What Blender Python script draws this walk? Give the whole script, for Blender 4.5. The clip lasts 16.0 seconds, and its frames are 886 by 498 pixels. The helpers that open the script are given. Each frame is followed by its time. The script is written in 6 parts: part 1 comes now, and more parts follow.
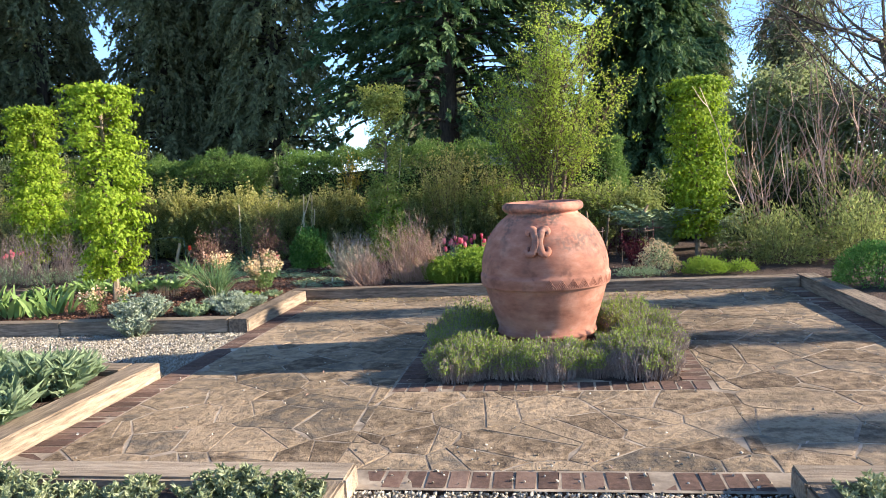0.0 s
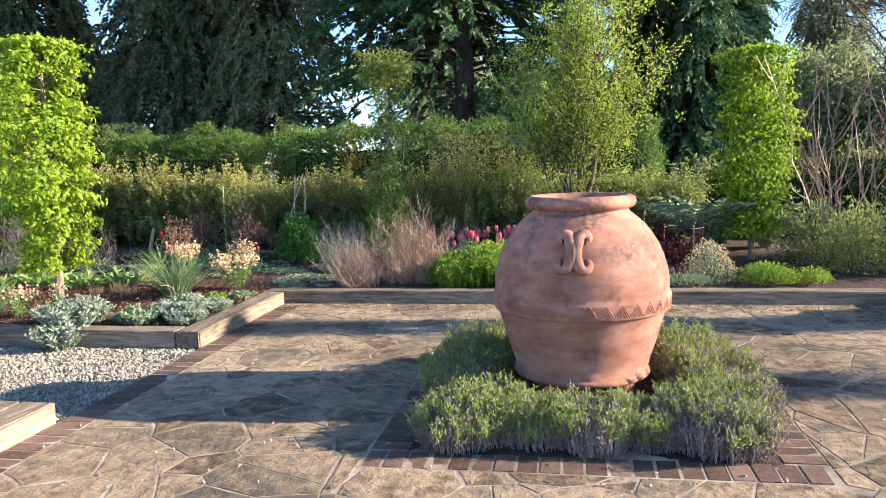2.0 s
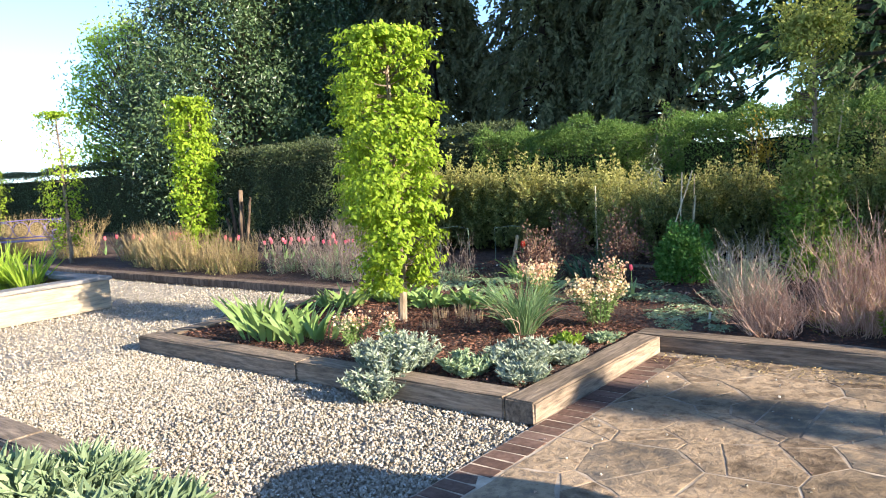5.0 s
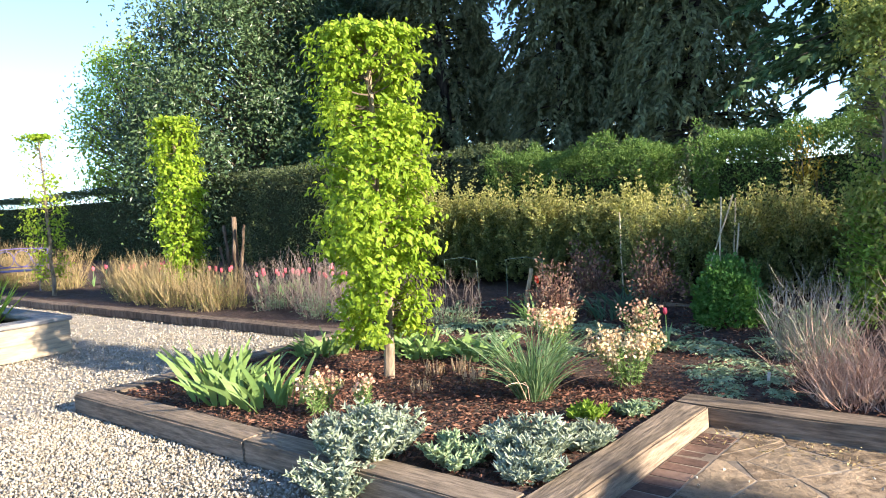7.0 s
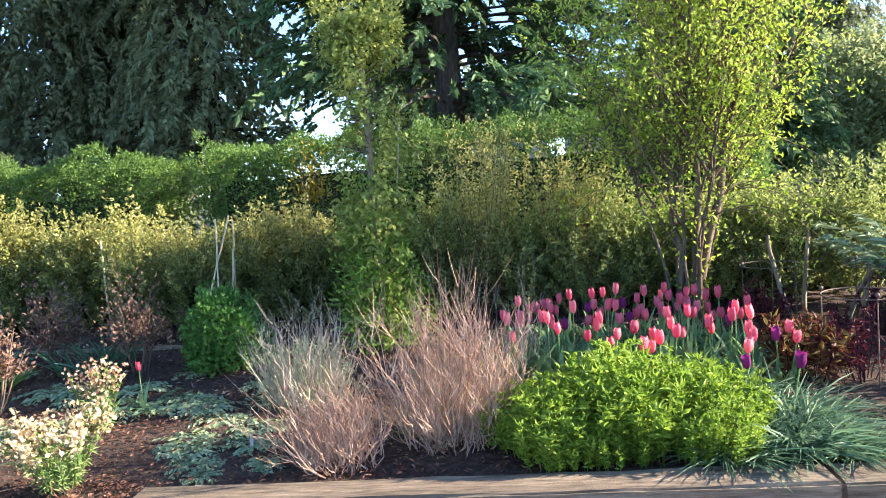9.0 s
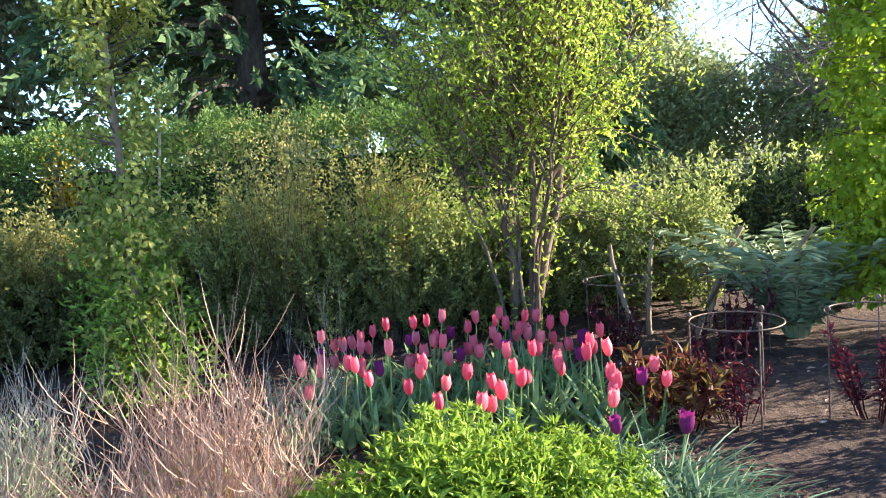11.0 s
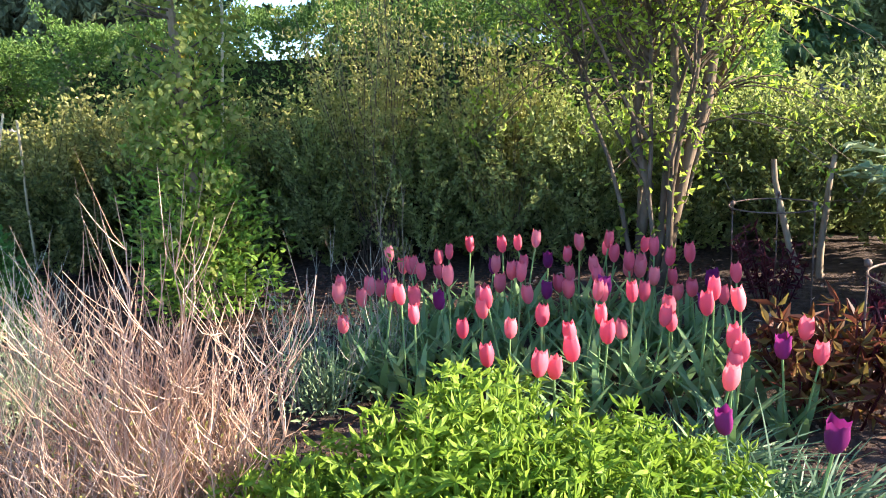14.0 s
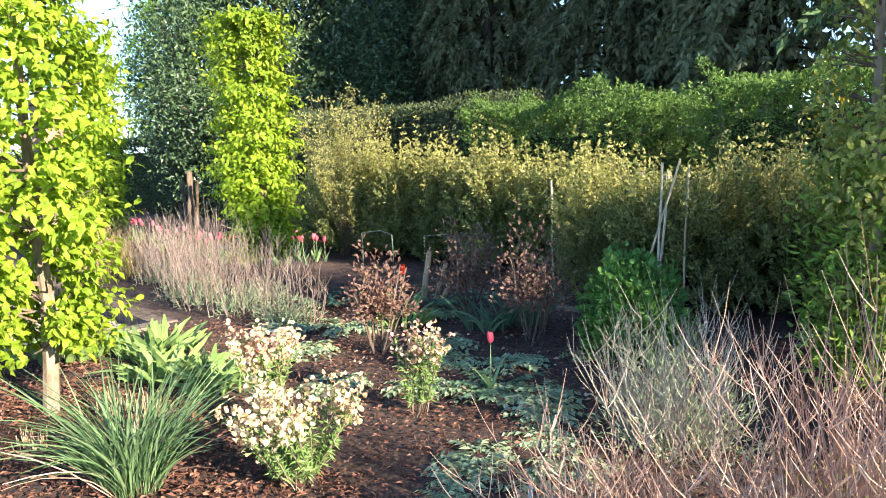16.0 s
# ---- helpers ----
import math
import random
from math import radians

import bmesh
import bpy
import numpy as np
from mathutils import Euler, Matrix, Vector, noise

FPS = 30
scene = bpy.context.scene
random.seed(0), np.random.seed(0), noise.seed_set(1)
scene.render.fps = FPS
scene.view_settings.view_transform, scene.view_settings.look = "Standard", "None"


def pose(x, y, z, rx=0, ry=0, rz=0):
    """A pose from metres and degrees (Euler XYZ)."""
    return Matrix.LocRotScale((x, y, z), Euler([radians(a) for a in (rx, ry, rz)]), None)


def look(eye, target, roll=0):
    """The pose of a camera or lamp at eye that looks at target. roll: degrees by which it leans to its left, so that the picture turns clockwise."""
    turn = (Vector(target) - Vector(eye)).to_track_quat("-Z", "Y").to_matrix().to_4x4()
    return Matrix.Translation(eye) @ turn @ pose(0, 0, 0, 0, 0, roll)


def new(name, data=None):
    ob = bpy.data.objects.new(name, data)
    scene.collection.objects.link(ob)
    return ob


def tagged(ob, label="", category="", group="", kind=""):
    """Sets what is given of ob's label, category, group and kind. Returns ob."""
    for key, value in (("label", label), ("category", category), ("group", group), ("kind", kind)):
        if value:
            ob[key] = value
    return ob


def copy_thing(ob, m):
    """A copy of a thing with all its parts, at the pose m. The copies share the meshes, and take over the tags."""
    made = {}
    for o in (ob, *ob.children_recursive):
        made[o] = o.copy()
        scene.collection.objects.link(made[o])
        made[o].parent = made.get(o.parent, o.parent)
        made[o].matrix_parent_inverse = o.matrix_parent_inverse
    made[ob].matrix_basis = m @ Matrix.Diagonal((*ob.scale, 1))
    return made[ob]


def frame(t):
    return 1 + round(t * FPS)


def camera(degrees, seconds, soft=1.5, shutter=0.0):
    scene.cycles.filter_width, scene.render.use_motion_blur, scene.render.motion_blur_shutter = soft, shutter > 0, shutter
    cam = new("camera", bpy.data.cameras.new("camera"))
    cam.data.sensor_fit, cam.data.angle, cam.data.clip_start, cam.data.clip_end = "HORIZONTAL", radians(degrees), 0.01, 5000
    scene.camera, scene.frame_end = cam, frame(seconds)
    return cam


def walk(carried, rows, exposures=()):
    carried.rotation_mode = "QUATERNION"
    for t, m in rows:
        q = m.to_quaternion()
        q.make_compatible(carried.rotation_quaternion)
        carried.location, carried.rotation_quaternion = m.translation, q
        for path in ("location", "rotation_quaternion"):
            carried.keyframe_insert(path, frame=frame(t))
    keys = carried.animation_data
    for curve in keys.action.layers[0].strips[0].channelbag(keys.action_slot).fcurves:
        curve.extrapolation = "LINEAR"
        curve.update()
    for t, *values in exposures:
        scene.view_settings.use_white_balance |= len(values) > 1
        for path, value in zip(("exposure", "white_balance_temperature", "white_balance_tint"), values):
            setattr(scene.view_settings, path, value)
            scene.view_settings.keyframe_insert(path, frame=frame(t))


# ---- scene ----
cam = camera(61.0, 16.0, soft=1.0)
PATH = [
    (0, (0.143, -0.032, 1.513), (-0.149, 1.937, 1.319), -2.9),
    (0.5, (0.102, 0.397, 1.519), (-0.19, 2.365, 1.321), -2.8),
    (1, (0.021, 0.826, 1.511), (-0.27, 2.794, 1.301), -2.6),
    (1.5, (-0.001, 1.244, 1.504), (-0.298, 3.209, 1.277), -2.1),
    (2, (-0.003, 1.636, 1.501), (-0.336, 3.594, 1.262), -1.7),
    (2.5, (-0.045, 2.033, 1.517), (-0.45, 3.976, 1.27), -1.6),
    (3, (-0.115, 2.403, 1.524), (-0.63, 4.319, 1.274), -1.6),
    (3.5, (-0.208, 2.742, 1.504), (-0.869, 4.614, 1.26), -1.6),
    (4, (-0.375, 3.071, 1.517), (-1.212, 4.872, 1.278), -1.9),
    (4.5, (-0.523, 3.391, 1.513), (-1.563, 5.084, 1.284), -2.7),
    (5, (-0.699, 3.636, 1.552), (-1.944, 5.187, 1.338), -3.6),
    (5.2, (-0.81, 3.747, 1.534), (-2.132, 5.234, 1.339), -3.9),
    (7.3, (-1.346, 4.936, 1.549), (-2.608, 6.482, 1.42), -3.9),
    (7.5, (-1.363, 5.082, 1.527), (-2.525, 6.705, 1.396), -3.9),
    (8, (-1.344, 5.463, 1.518), (-2.199, 7.264, 1.369), -4.2),
    (8.5, (-1.323, 5.765, 1.521), (-1.846, 7.688, 1.352), -4.5),
    (9, (-1.3, 6.069, 1.522), (-1.53, 8.046, 1.333), -4.7),
    (9.5, (-1.242, 6.401, 1.516), (-1.23, 8.391, 1.32), -4.7),
    (10, (-1.202, 6.748, 1.523), (-1.014, 8.729, 1.317), -4.4),
    (10.2, (-1.203, 6.851, 1.526), (-0.965, 8.826, 1.32), -4.6),
    (12.3, (-0.904, 8.078, 1.402), (-0.755, 10.048, 1.09), -3.7),
    (12.5, (-0.835, 8.136, 1.381), (-0.727, 10.106, 1.053), -3.7),
    (13, (-0.717, 8.202, 1.348), (-0.708, 10.167, 0.977), -3.6),
    (13.5, (-0.695, 8.221, 1.332), (-0.804, 10.176, 0.926), -3.6),
    (14, (-0.699, 8.221, 1.346), (-0.928, 10.161, 0.917), -3.6),
    (14.5, (-0.724, 8.21, 1.379), (-1.174, 10.116, 0.974), -3.3),
    (15, (-0.826, 8.169, 1.372), (-1.736, 9.922, 1.058), -3.3),
    (15.5, (-0.955, 8.09, 1.392), (-2.237, 9.603, 1.13), -2.7),
    (16, (-1.072, 8.022, 1.397), (-2.581, 9.313, 1.16), -2.3),
]
walk(cam, [(t, look(eye, target, roll)) for t, eye, target, roll in PATH],
     [(0, 1.6), (2.5, 1.85), (5, 1.78), (7.5, 1.92), (9, 2.35), (12.5, 2.38), (14, 2.3), (16, 2.1)])

# ---- world and sun ----
SUN_WAY = Vector((0.985, 0.068, 0.344)).normalized()
world = bpy.data.worlds.new("world")
scene.world = world
world.use_nodes = True
wn = world.node_tree.nodes
sky = wn.new("ShaderNodeTexSky")
sky.sky_type, sky.sun_disc = "NISHITA", False
sky.sun_elevation, sky.sun_rotation = radians(19.2), radians(86)
sky.air_density, sky.dust_density, sky.ozone_density = 0.6, 0.0, 3.0
world.node_tree.links.new(sky.outputs[0], wn["Background"].inputs[0])
wn["Background"].inputs[1].default_value = 0.14
lamp = bpy.data.lights.new("sun", "SUN")
lamp.energy, lamp.angle, lamp.color = 4.9, radians(0.6), (1.0, 0.87, 0.71)
new("sun", lamp).matrix_world = look(SUN_WAY * 60, (0, 0, 0))

# ---- numbers and meshes ----
R = np.random.default_rng(7)
PI = math.pi


def mesh_np(name, verts, *faces):
    """A mesh from arrays of vertices and of faces with the same number of corners each."""
    me = bpy.data.meshes.new(name)
    verts = np.asarray(verts, dtype=np.float32).reshape(-1, 3)
    loops = np.concatenate([np.asarray(f, dtype=np.int32).ravel() for f in faces])
    starts, at = [], 0
    for f in faces:
        n, k = np.asarray(f).shape
        starts.append(at + np.arange(n, dtype=np.int32) * k)
        at += n * k
    starts = np.concatenate(starts)
    me.vertices.add(len(verts))
    me.vertices.foreach_set("co", verts.ravel())
    me.loops.add(len(loops))
    me.loops.foreach_set("vertex_index", loops)
    me.polygons.add(len(starts))
    me.polygons.foreach_set("loop_start", starts)
    me.polygons.foreach_set("use_smooth", np.zeros(len(starts), dtype=bool))
    me.update(calc_edges=True)
    return me


def merge(*pairs):
    """Joins (vertices, faces) pairs that have equal numbers of corners."""
    vs, fs, at = [], [], 0
    for v, f in pairs:
        v = np.asarray(v, dtype=float).reshape(-1, 3)
        vs.append(v)
        fs.append(np.asarray(f) + at)
        at += len(v)
    return np.concatenate(vs), np.concatenate(fs)


def unit(a):
    return a / np.maximum(np.linalg.norm(a, axis=-1, keepdims=True), 1e-9)


def rand_dirs(n):
    return unit(R.normal(size=(n, 3)))


def leaves(c, d, length, width, fold=0.25, curl=0.15, flat=None):
    """Folded pointed leaves at c that point along d. flat: the way that their faces look, if not any."""
    n = len(c)
    d = unit(d)
    length, width = np.broadcast_to(length, n)[:, None], np.broadcast_to(width, n)[:, None]
    side = unit(np.cross(d, rand_dirs(n) if flat is None else flat + 0.35 * R.normal(size=(n, 3))))
    nor = np.cross(side, d)
    mid = c + d * length * 0.42 + nor * width * fold
    v = np.stack([c, mid + side * width / 2, c + d * length - nor * length * curl, mid - side * width / 2], 1)
    v[:, 0] -= nor * 0.0
    i = np.arange(n)[:, None] * 4
    return v.reshape(-1, 3), np.concatenate([i + [0, 1, 2], i + [0, 2, 3]])


def ovals(c, d, length, width, fold=0.25, curl=0.2, flat=None):
    """Rounder leaves with a midrib, for plants seen close by."""
    n = len(c)
    d = unit(d)
    length, width = np.broadcast_to(length, n)[:, None], np.broadcast_to(width, n)[:, None]
    side = unit(np.cross(d, rand_dirs(n) if flat is None else flat + 0.35 * R.normal(size=(n, 3))))
    nor = np.cross(side, d)
    rib = c + d * length * 0.5 + nor * length * 0.04
    lift = nor * width * fold
    low, high = c + d * length * 0.24, c + d * length * 0.66 - nor * length * curl * 0.3
    v = np.stack([c, low + side * width * 0.42 + lift, high + side * width * 0.44 + lift, c + d * length - nor * length * curl, high - side * width * 0.44 + lift, low - side * width * 0.42 + lift, rib], 1)
    i = np.arange(n)[:, None] * 7
    return v.reshape(-1, 3), np.concatenate([i + [a, (a + 1) % 6, 6] for a in range(6)])


def curves(p0, d0, length, bend, k=5, wiggle=0.0):
    """Paths (n, k, 3) that start at p0 along d0 and bend by the vectors bend."""
    n = len(p0)
    s = np.linspace(0, 1, k)[None, :, None]
    length = np.broadcast_to(length, n)[:, None, None]
    p = p0[:, None] + unit(d0)[:, None] * s * length + bend[:, None] * s * s * length
    if wiggle:
        w = np.cumsum(R.normal(size=(n, k, 3)) * wiggle, 1) * length / k
        p = p + (w - w[:, :1])
    return p


def tubes(p, r, sides=3):
    n, k, _ = p.shape
    r = np.broadcast_to(r, (n, k))
    t = np.gradient(p, axis=1)
    t = unit(t)
    ref = np.where(np.abs(t[..., 2:3]) > 0.9, [1.0, 0, 0], [0, 0, 1.0])
    a = unit(np.cross(t, ref))
    b = np.cross(t, a)
    th = np.arange(sides) * 2 * PI / sides
    v = p[:, :, None] + r[:, :, None, None] * (np.cos(th)[:, None] * a[:, :, None] + np.sin(th)[:, None] * b[:, :, None])
    idx = np.arange(n * k * sides).reshape(n, k, sides)
    q = np.stack([idx[:, :-1], np.roll(idx, -1, 2)[:, :-1], np.roll(idx, -1, 2)[:, 1:], idx[:, 1:]], -1).reshape(-1, 4)
    return v.reshape(-1, 3), q


def ribbons(p, w, face=None):
    """Blades of width w (n, k) along paths p; face: a way across them."""
    n, k, _ = p.shape
    t = unit(np.gradient(p, axis=1))
    ref = rand_dirs(n)[:, None] if face is None else face[:, None]
    a = unit(np.cross(t, np.broadcast_to(ref, t.shape)))
    w = np.broadcast_to(w, (n, k))[..., None] / 2
    v = np.stack([p - a * w, p + a * w], 2)
    idx = np.arange(n * k * 2).reshape(n, k, 2)
    q = np.stack([idx[:, :-1, 0], idx[:, :-1, 1], idx[:, 1:, 1], idx[:, 1:, 0]], -1).reshape(-1, 4)
    return v.reshape(-1, 3), q


def smooth(me):
    me.polygons.foreach_set("use_smooth", np.ones(len(me.polygons), dtype=bool))
    return me


def thing(name, at, label, category, group="", kind="", turn=0.0, scale=1.0):
    ob = new(name)
    ob.matrix_basis = pose(*at, 0, 0, turn) @ Matrix.Scale(scale, 4)
    return tagged(ob, label, category, group, kind)


MASSED = {"stems", "branches", "limbs", "blades", "shoots", "buds", "flowers", "midribs", "dry_blades", "old_leaves", "shoot_leaves", "clumps"}


def part(name, me, material, parent, label=""):
    ob = new(name, me)
    if not me.materials:
        me.materials.append(material)
    ob.parent = parent
    return tagged(ob, label, kind="stuff" if name in MASSED else "")


def solo(name, me, material, label, category, group="", kind="", m=None):
    ob = new(name, me)
    me.materials.append(material)
    if m is not None:
        ob.matrix_basis = m
    return tagged(ob, label, category, group, kind)


def box_mesh(sx, sy, sz, bevel=0.008, rough=0.0, cuts=0):
    """A box on z = 0, centred in x and y, with bevelled, slightly uneven edges."""
    bm = bmesh.new()
    bmesh.ops.create_cube(bm, size=1)
    for v in bm.verts:
        v.co = Vector((v.co.x * sx, v.co.y * sy, (v.co.z + 0.5) * sz))
    if cuts:
        long = [e for e in bm.edges if abs(e.verts[0].co.x - e.verts[1].co.x) > sx * 0.5]
        bmesh.ops.subdivide_edges(bm, edges=long, cuts=cuts)
    if bevel:
        bmesh.ops.bevel(bm, geom=[e for e in bm.edges if len(e.link_faces) == 2 and e.calc_face_angle(0) > 0.5], offset=bevel, segments=2, affect="EDGES")
    if rough:
        for v in bm.verts:
            v.co += Vector(R.normal(size=3)) * rough
    me = bpy.data.meshes.new("box")
    bm.to_mesh(me)
    bm.free()
    return me


def lathe(profile, n=48):
    """Revolves (radius, z) pairs about z."""
    th = np.arange(n) * 2 * PI / n
    pr = np.array(profile)
    v = np.stack([pr[:, 0, None] * np.cos(th), pr[:, 0, None] * np.sin(th), np.repeat(pr[:, 1, None], n, 1)], -1)
    idx = np.arange(len(pr) * n).reshape(len(pr), n)
    q = np.stack([idx[:-1], np.roll(idx, -1, 1)[:-1], np.roll(idx, -1, 1)[1:], idx[1:]], -1).reshape(-1, 4)
    return v.reshape(-1, 3), q


# ---- materials ----
def mat(name, stops, scale=8.0, rough=0.8, bump=0.3, big=0.6, island=0.0, piece=0.0, trans=0.0, metal=0.0, spec=0.3, stretch=None, depth=0.01, detail=6.0, obj=False):
    """Noise-driven colour between stops, larger stains, fine relief; island and piece vary it by island or object; trans lets light through."""
    m = bpy.data.materials.new(name)
    m.use_nodes = True
    nt = m.node_tree
    N, L = nt.nodes.new, nt.links.new
    b = nt.nodes["Principled BSDF"]
    geo = N("ShaderNodeNewGeometry")
    at = N("ShaderNodeTexCoord").outputs["Object"] if obj else geo.outputs["Position"]
    if stretch:
        mp = N("ShaderNodeMapping")
        mp.inputs["Scale"].default_value = stretch
        L(at, mp.inputs[0])
        at = mp.outputs[0]
    n1 = N("ShaderNodeTexNoise")
    n1.inputs["Scale"].default_value, n1.inputs["Detail"].default_value, n1.inputs["Roughness"].default_value = scale, detail, 0.65
    L(at, n1.inputs["Vector"])
    fac = n1.outputs["Fac"]
    for amount, socket in ((island, geo.outputs["Random Per Island"]), (piece, None)):
        if amount:
            if socket is None:
                socket = N("ShaderNodeObjectInfo").outputs["Random"]
            mix = N("ShaderNodeMix")
            mix.data_type = "FLOAT"
            mix.inputs[0].default_value = amount
            L(fac, mix.inputs[2])
            L(socket, mix.inputs[3])
            fac = mix.outputs[0]
    ramp = N("ShaderNodeValToRGB")
    e = ramp.color_ramp.elements
    lo, hi = (0.32, 0.68) if max(island, piece) < 0.5 else (0.08, 0.92)
    for i, c in enumerate(stops):
        p = lo + (hi - lo) * i / max(1, len(stops) - 1)
        el = e[i] if i < 2 else e.new(p)
        el.position, el.color = p, (*c, 1)
    L(fac, ramp.inputs[0])
    n2 = N("ShaderNodeTexNoise")
    n2.inputs["Scale"].default_value, n2.inputs["Detail"].default_value = max(scale / 9, 0.25), 4
    L(at, n2.inputs["Vector"])
    mr = N("ShaderNodeMapRange")
    mr.inputs[1].default_value, mr.inputs[2].default_value = 0.3, 0.7
    mr.inputs[3].default_value, mr.inputs[4].default_value = 1 - big * 0.5, 1 + big * 0.35
    L(n2.outputs["Fac"], mr.inputs[0])
    mul = N("ShaderNodeMix")
    mul.data_type, mul.blend_type = "RGBA", "MULTIPLY"
    mul.inputs[0].default_value = 1
    L(ramp.outputs[0], mul.inputs[6])
    L(mr.outputs[0], mul.inputs[7])
    L(mul.outputs[2], b.inputs["Base Color"])
    b.inputs["Roughness"].default_value, b.inputs["Metallic"].default_value = rough, metal
    b.inputs["Specular IOR Level"].default_value = spec
    if bump:
        bp = N("ShaderNodeBump")
        bp.inputs["Strength"].default_value, bp.inputs["Distance"].default_value = bump, depth
        L(n1.outputs["Fac"], bp.inputs["Height"])
        L(bp.outputs[0], b.inputs["Normal"])
    if trans:
        tr = N("ShaderNodeBsdfTranslucent")
        mx = N("ShaderNodeMixShader")
        mx.inputs[0].default_value = trans
        L(mul.outputs[2], tr.inputs[0])
        L(b.outputs[0], mx.inputs[1])
        L(tr.outputs[0], mx.inputs[2])
        L(mx.outputs[0], nt.nodes["Material Output"].inputs[0])
    return m


def leafy(name, *stops, trans=0.35, rough=0.55, spec=0.3, scale=3.0, big=0.4):
    return mat(name, stops, scale, rough, 0, big, island=0.6, trans=trans, spec=spec)


M_STONE = mat("flagstone", [(0.115, 0.083, 0.055), (0.225, 0.163, 0.106), (0.385, 0.285, 0.185), (0.255, 0.19, 0.125), (0.16, 0.132, 0.102)], 9, 0.78, 1.0, 0.85, piece=0.28, depth=0.03, spec=0.12, detail=12)
M_MORTAR = mat("mortar", [(0.15, 0.118, 0.088), (0.32, 0.255, 0.19), (0.5, 0.41, 0.31)], 5, 0.9, 0.6, 0.9)
M_BRICK = mat("paver_brick", [(0.08, 0.047, 0.035), (0.145, 0.085, 0.062), (0.21, 0.135, 0.1)], 25, 0.88, 0.6, 0.7, piece=0.35, depth=0.006)
M_GRAVELBED = mat("gravel_bed", [(0.25, 0.217, 0.168), (0.46, 0.41, 0.335)], 45, 0.9, 0.8, 0.4, depth=0.02)
M_PEBBLE = mat("pebble", [(0.2, 0.165, 0.115), (0.36, 0.31, 0.235), (0.43, 0.39, 0.32), (0.49, 0.46, 0.4)], 30, 0.7, 0, 0.25, island=0.75)
M_SOIL = mat("garden_soil", [(0.04, 0.025, 0.019), (0.085, 0.054, 0.042), (0.14, 0.095, 0.074)], 22, 0.95, 1.0, 0.7, depth=0.05, detail=10)
M_CHIP = mat("bark_chip", [(0.06, 0.025, 0.016), (0.15, 0.066, 0.042), (0.28, 0.15, 0.1)], 20, 0.9, 0, 0.5, island=0.8)
M_TIMBER = mat("sleeper_timber", [(0.12, 0.092, 0.066), (0.29, 0.22, 0.155), (0.46, 0.365, 0.265)], 5, 0.8, 1.0, 1.0, detail=9, stretch=(1, 8, 8), depth=0.012, obj=True, piece=0.2)
M_PONDWOOD = mat("pond_timber", [(0.2, 0.17, 0.13), (0.36, 0.29, 0.2), (0.46, 0.38, 0.27)], 3, 0.75, 0.4, 0.8, stretch=(1, 7, 7), obj=True)
M_GREYWOOD = mat("weathered_wood", [(0.1, 0.1, 0.1), (0.2, 0.19, 0.18), (0.28, 0.26, 0.24)], 5, 0.8, 0.5, 0.6, stretch=(1, 8, 8), obj=True)
M_EARTH = mat("far_ground", [(0.05, 0.06, 0.025), (0.09, 0.1, 0.04), (0.12, 0.11, 0.06)], 2, 0.95, 0.6, 0.7, depth=0.05)
M_TERRA = mat("terracotta", [(0.24, 0.1, 0.066), (0.36, 0.155, 0.103), (0.46, 0.235, 0.17)], 5, 0.85, 0.45, 0.7, depth=0.008, stretch=(1, 1, 2.2), detail=9)
M_BARK = mat("bark", [(0.06, 0.045, 0.034), (0.14, 0.1, 0.072), (0.23, 0.175, 0.13)], 18, 0.9, 0.8, 0.6, stretch=(1, 1, 0.25))
M_DARKBARK = mat("dark_bark", [(0.025, 0.02, 0.016), (0.055, 0.042, 0.033), (0.09, 0.07, 0.055)], 18, 0.9, 0.8, 0.6, stretch=(1, 1, 0.25))
M_PALEBARK = mat("pale_bark", [(0.13, 0.095, 0.065), (0.25, 0.19, 0.13), (0.35, 0.275, 0.2)], 16, 0.85, 0.6, 0.5, stretch=(1, 1, 0.3))
M_HORN = leafy("hornbeam_leaf", (0.15, 0.24, 0.018), (0.28, 0.4, 0.03), (0.43, 0.53, 0.06), trans=0.52)
M_HORNOLD = leafy("hornbeam_leaf_sparse", (0.16, 0.2, 0.04), (0.3, 0.34, 0.075), (0.44, 0.44, 0.13), trans=0.45)
M_TREELEAF = leafy("tree_leaf", (0.24, 0.37, 0.035), (0.43, 0.56, 0.075), (0.6, 0.68, 0.17), trans=0.62)
M_CONIFER = leafy("cypress_foliage", (0.095, 0.115, 0.056), (0.2, 0.22, 0.108), (0.33, 0.345, 0.18), trans=0.42, rough=0.7, big=0.7, scale=1.2)
M_CEDAR = leafy("cedar_foliage", (0.035, 0.075, 0.03), (0.085, 0.15, 0.06), (0.17, 0.26, 0.1), trans=0.3, rough=0.65, big=0.7, scale=1.2)
M_HOLLY = leafy("holly_leaf", (0.027, 0.0607, 0.0216), (0.0675, 0.115, 0.0473), (0.135, 0.203, 0.081), trans=0.15, rough=0.4, spec=0.5)
M_HEDGE = leafy("hedge_leaf", (0.12, 0.155, 0.055), (0.26, 0.3, 0.1), (0.42, 0.44, 0.16), trans=0.5, rough=0.5)
M_HEDGEDK = leafy("dark_hedge_leaf", (0.035, 0.05, 0.022), (0.065, 0.09, 0.036), (0.11, 0.14, 0.055), trans=0.25, rough=0.5)
M_HEDGETIP = leafy("hedge_shoot_leaf", (0.21, 0.215, 0.055), (0.4, 0.395, 0.12), (0.61, 0.57, 0.24), trans=0.5, rough=0.5)
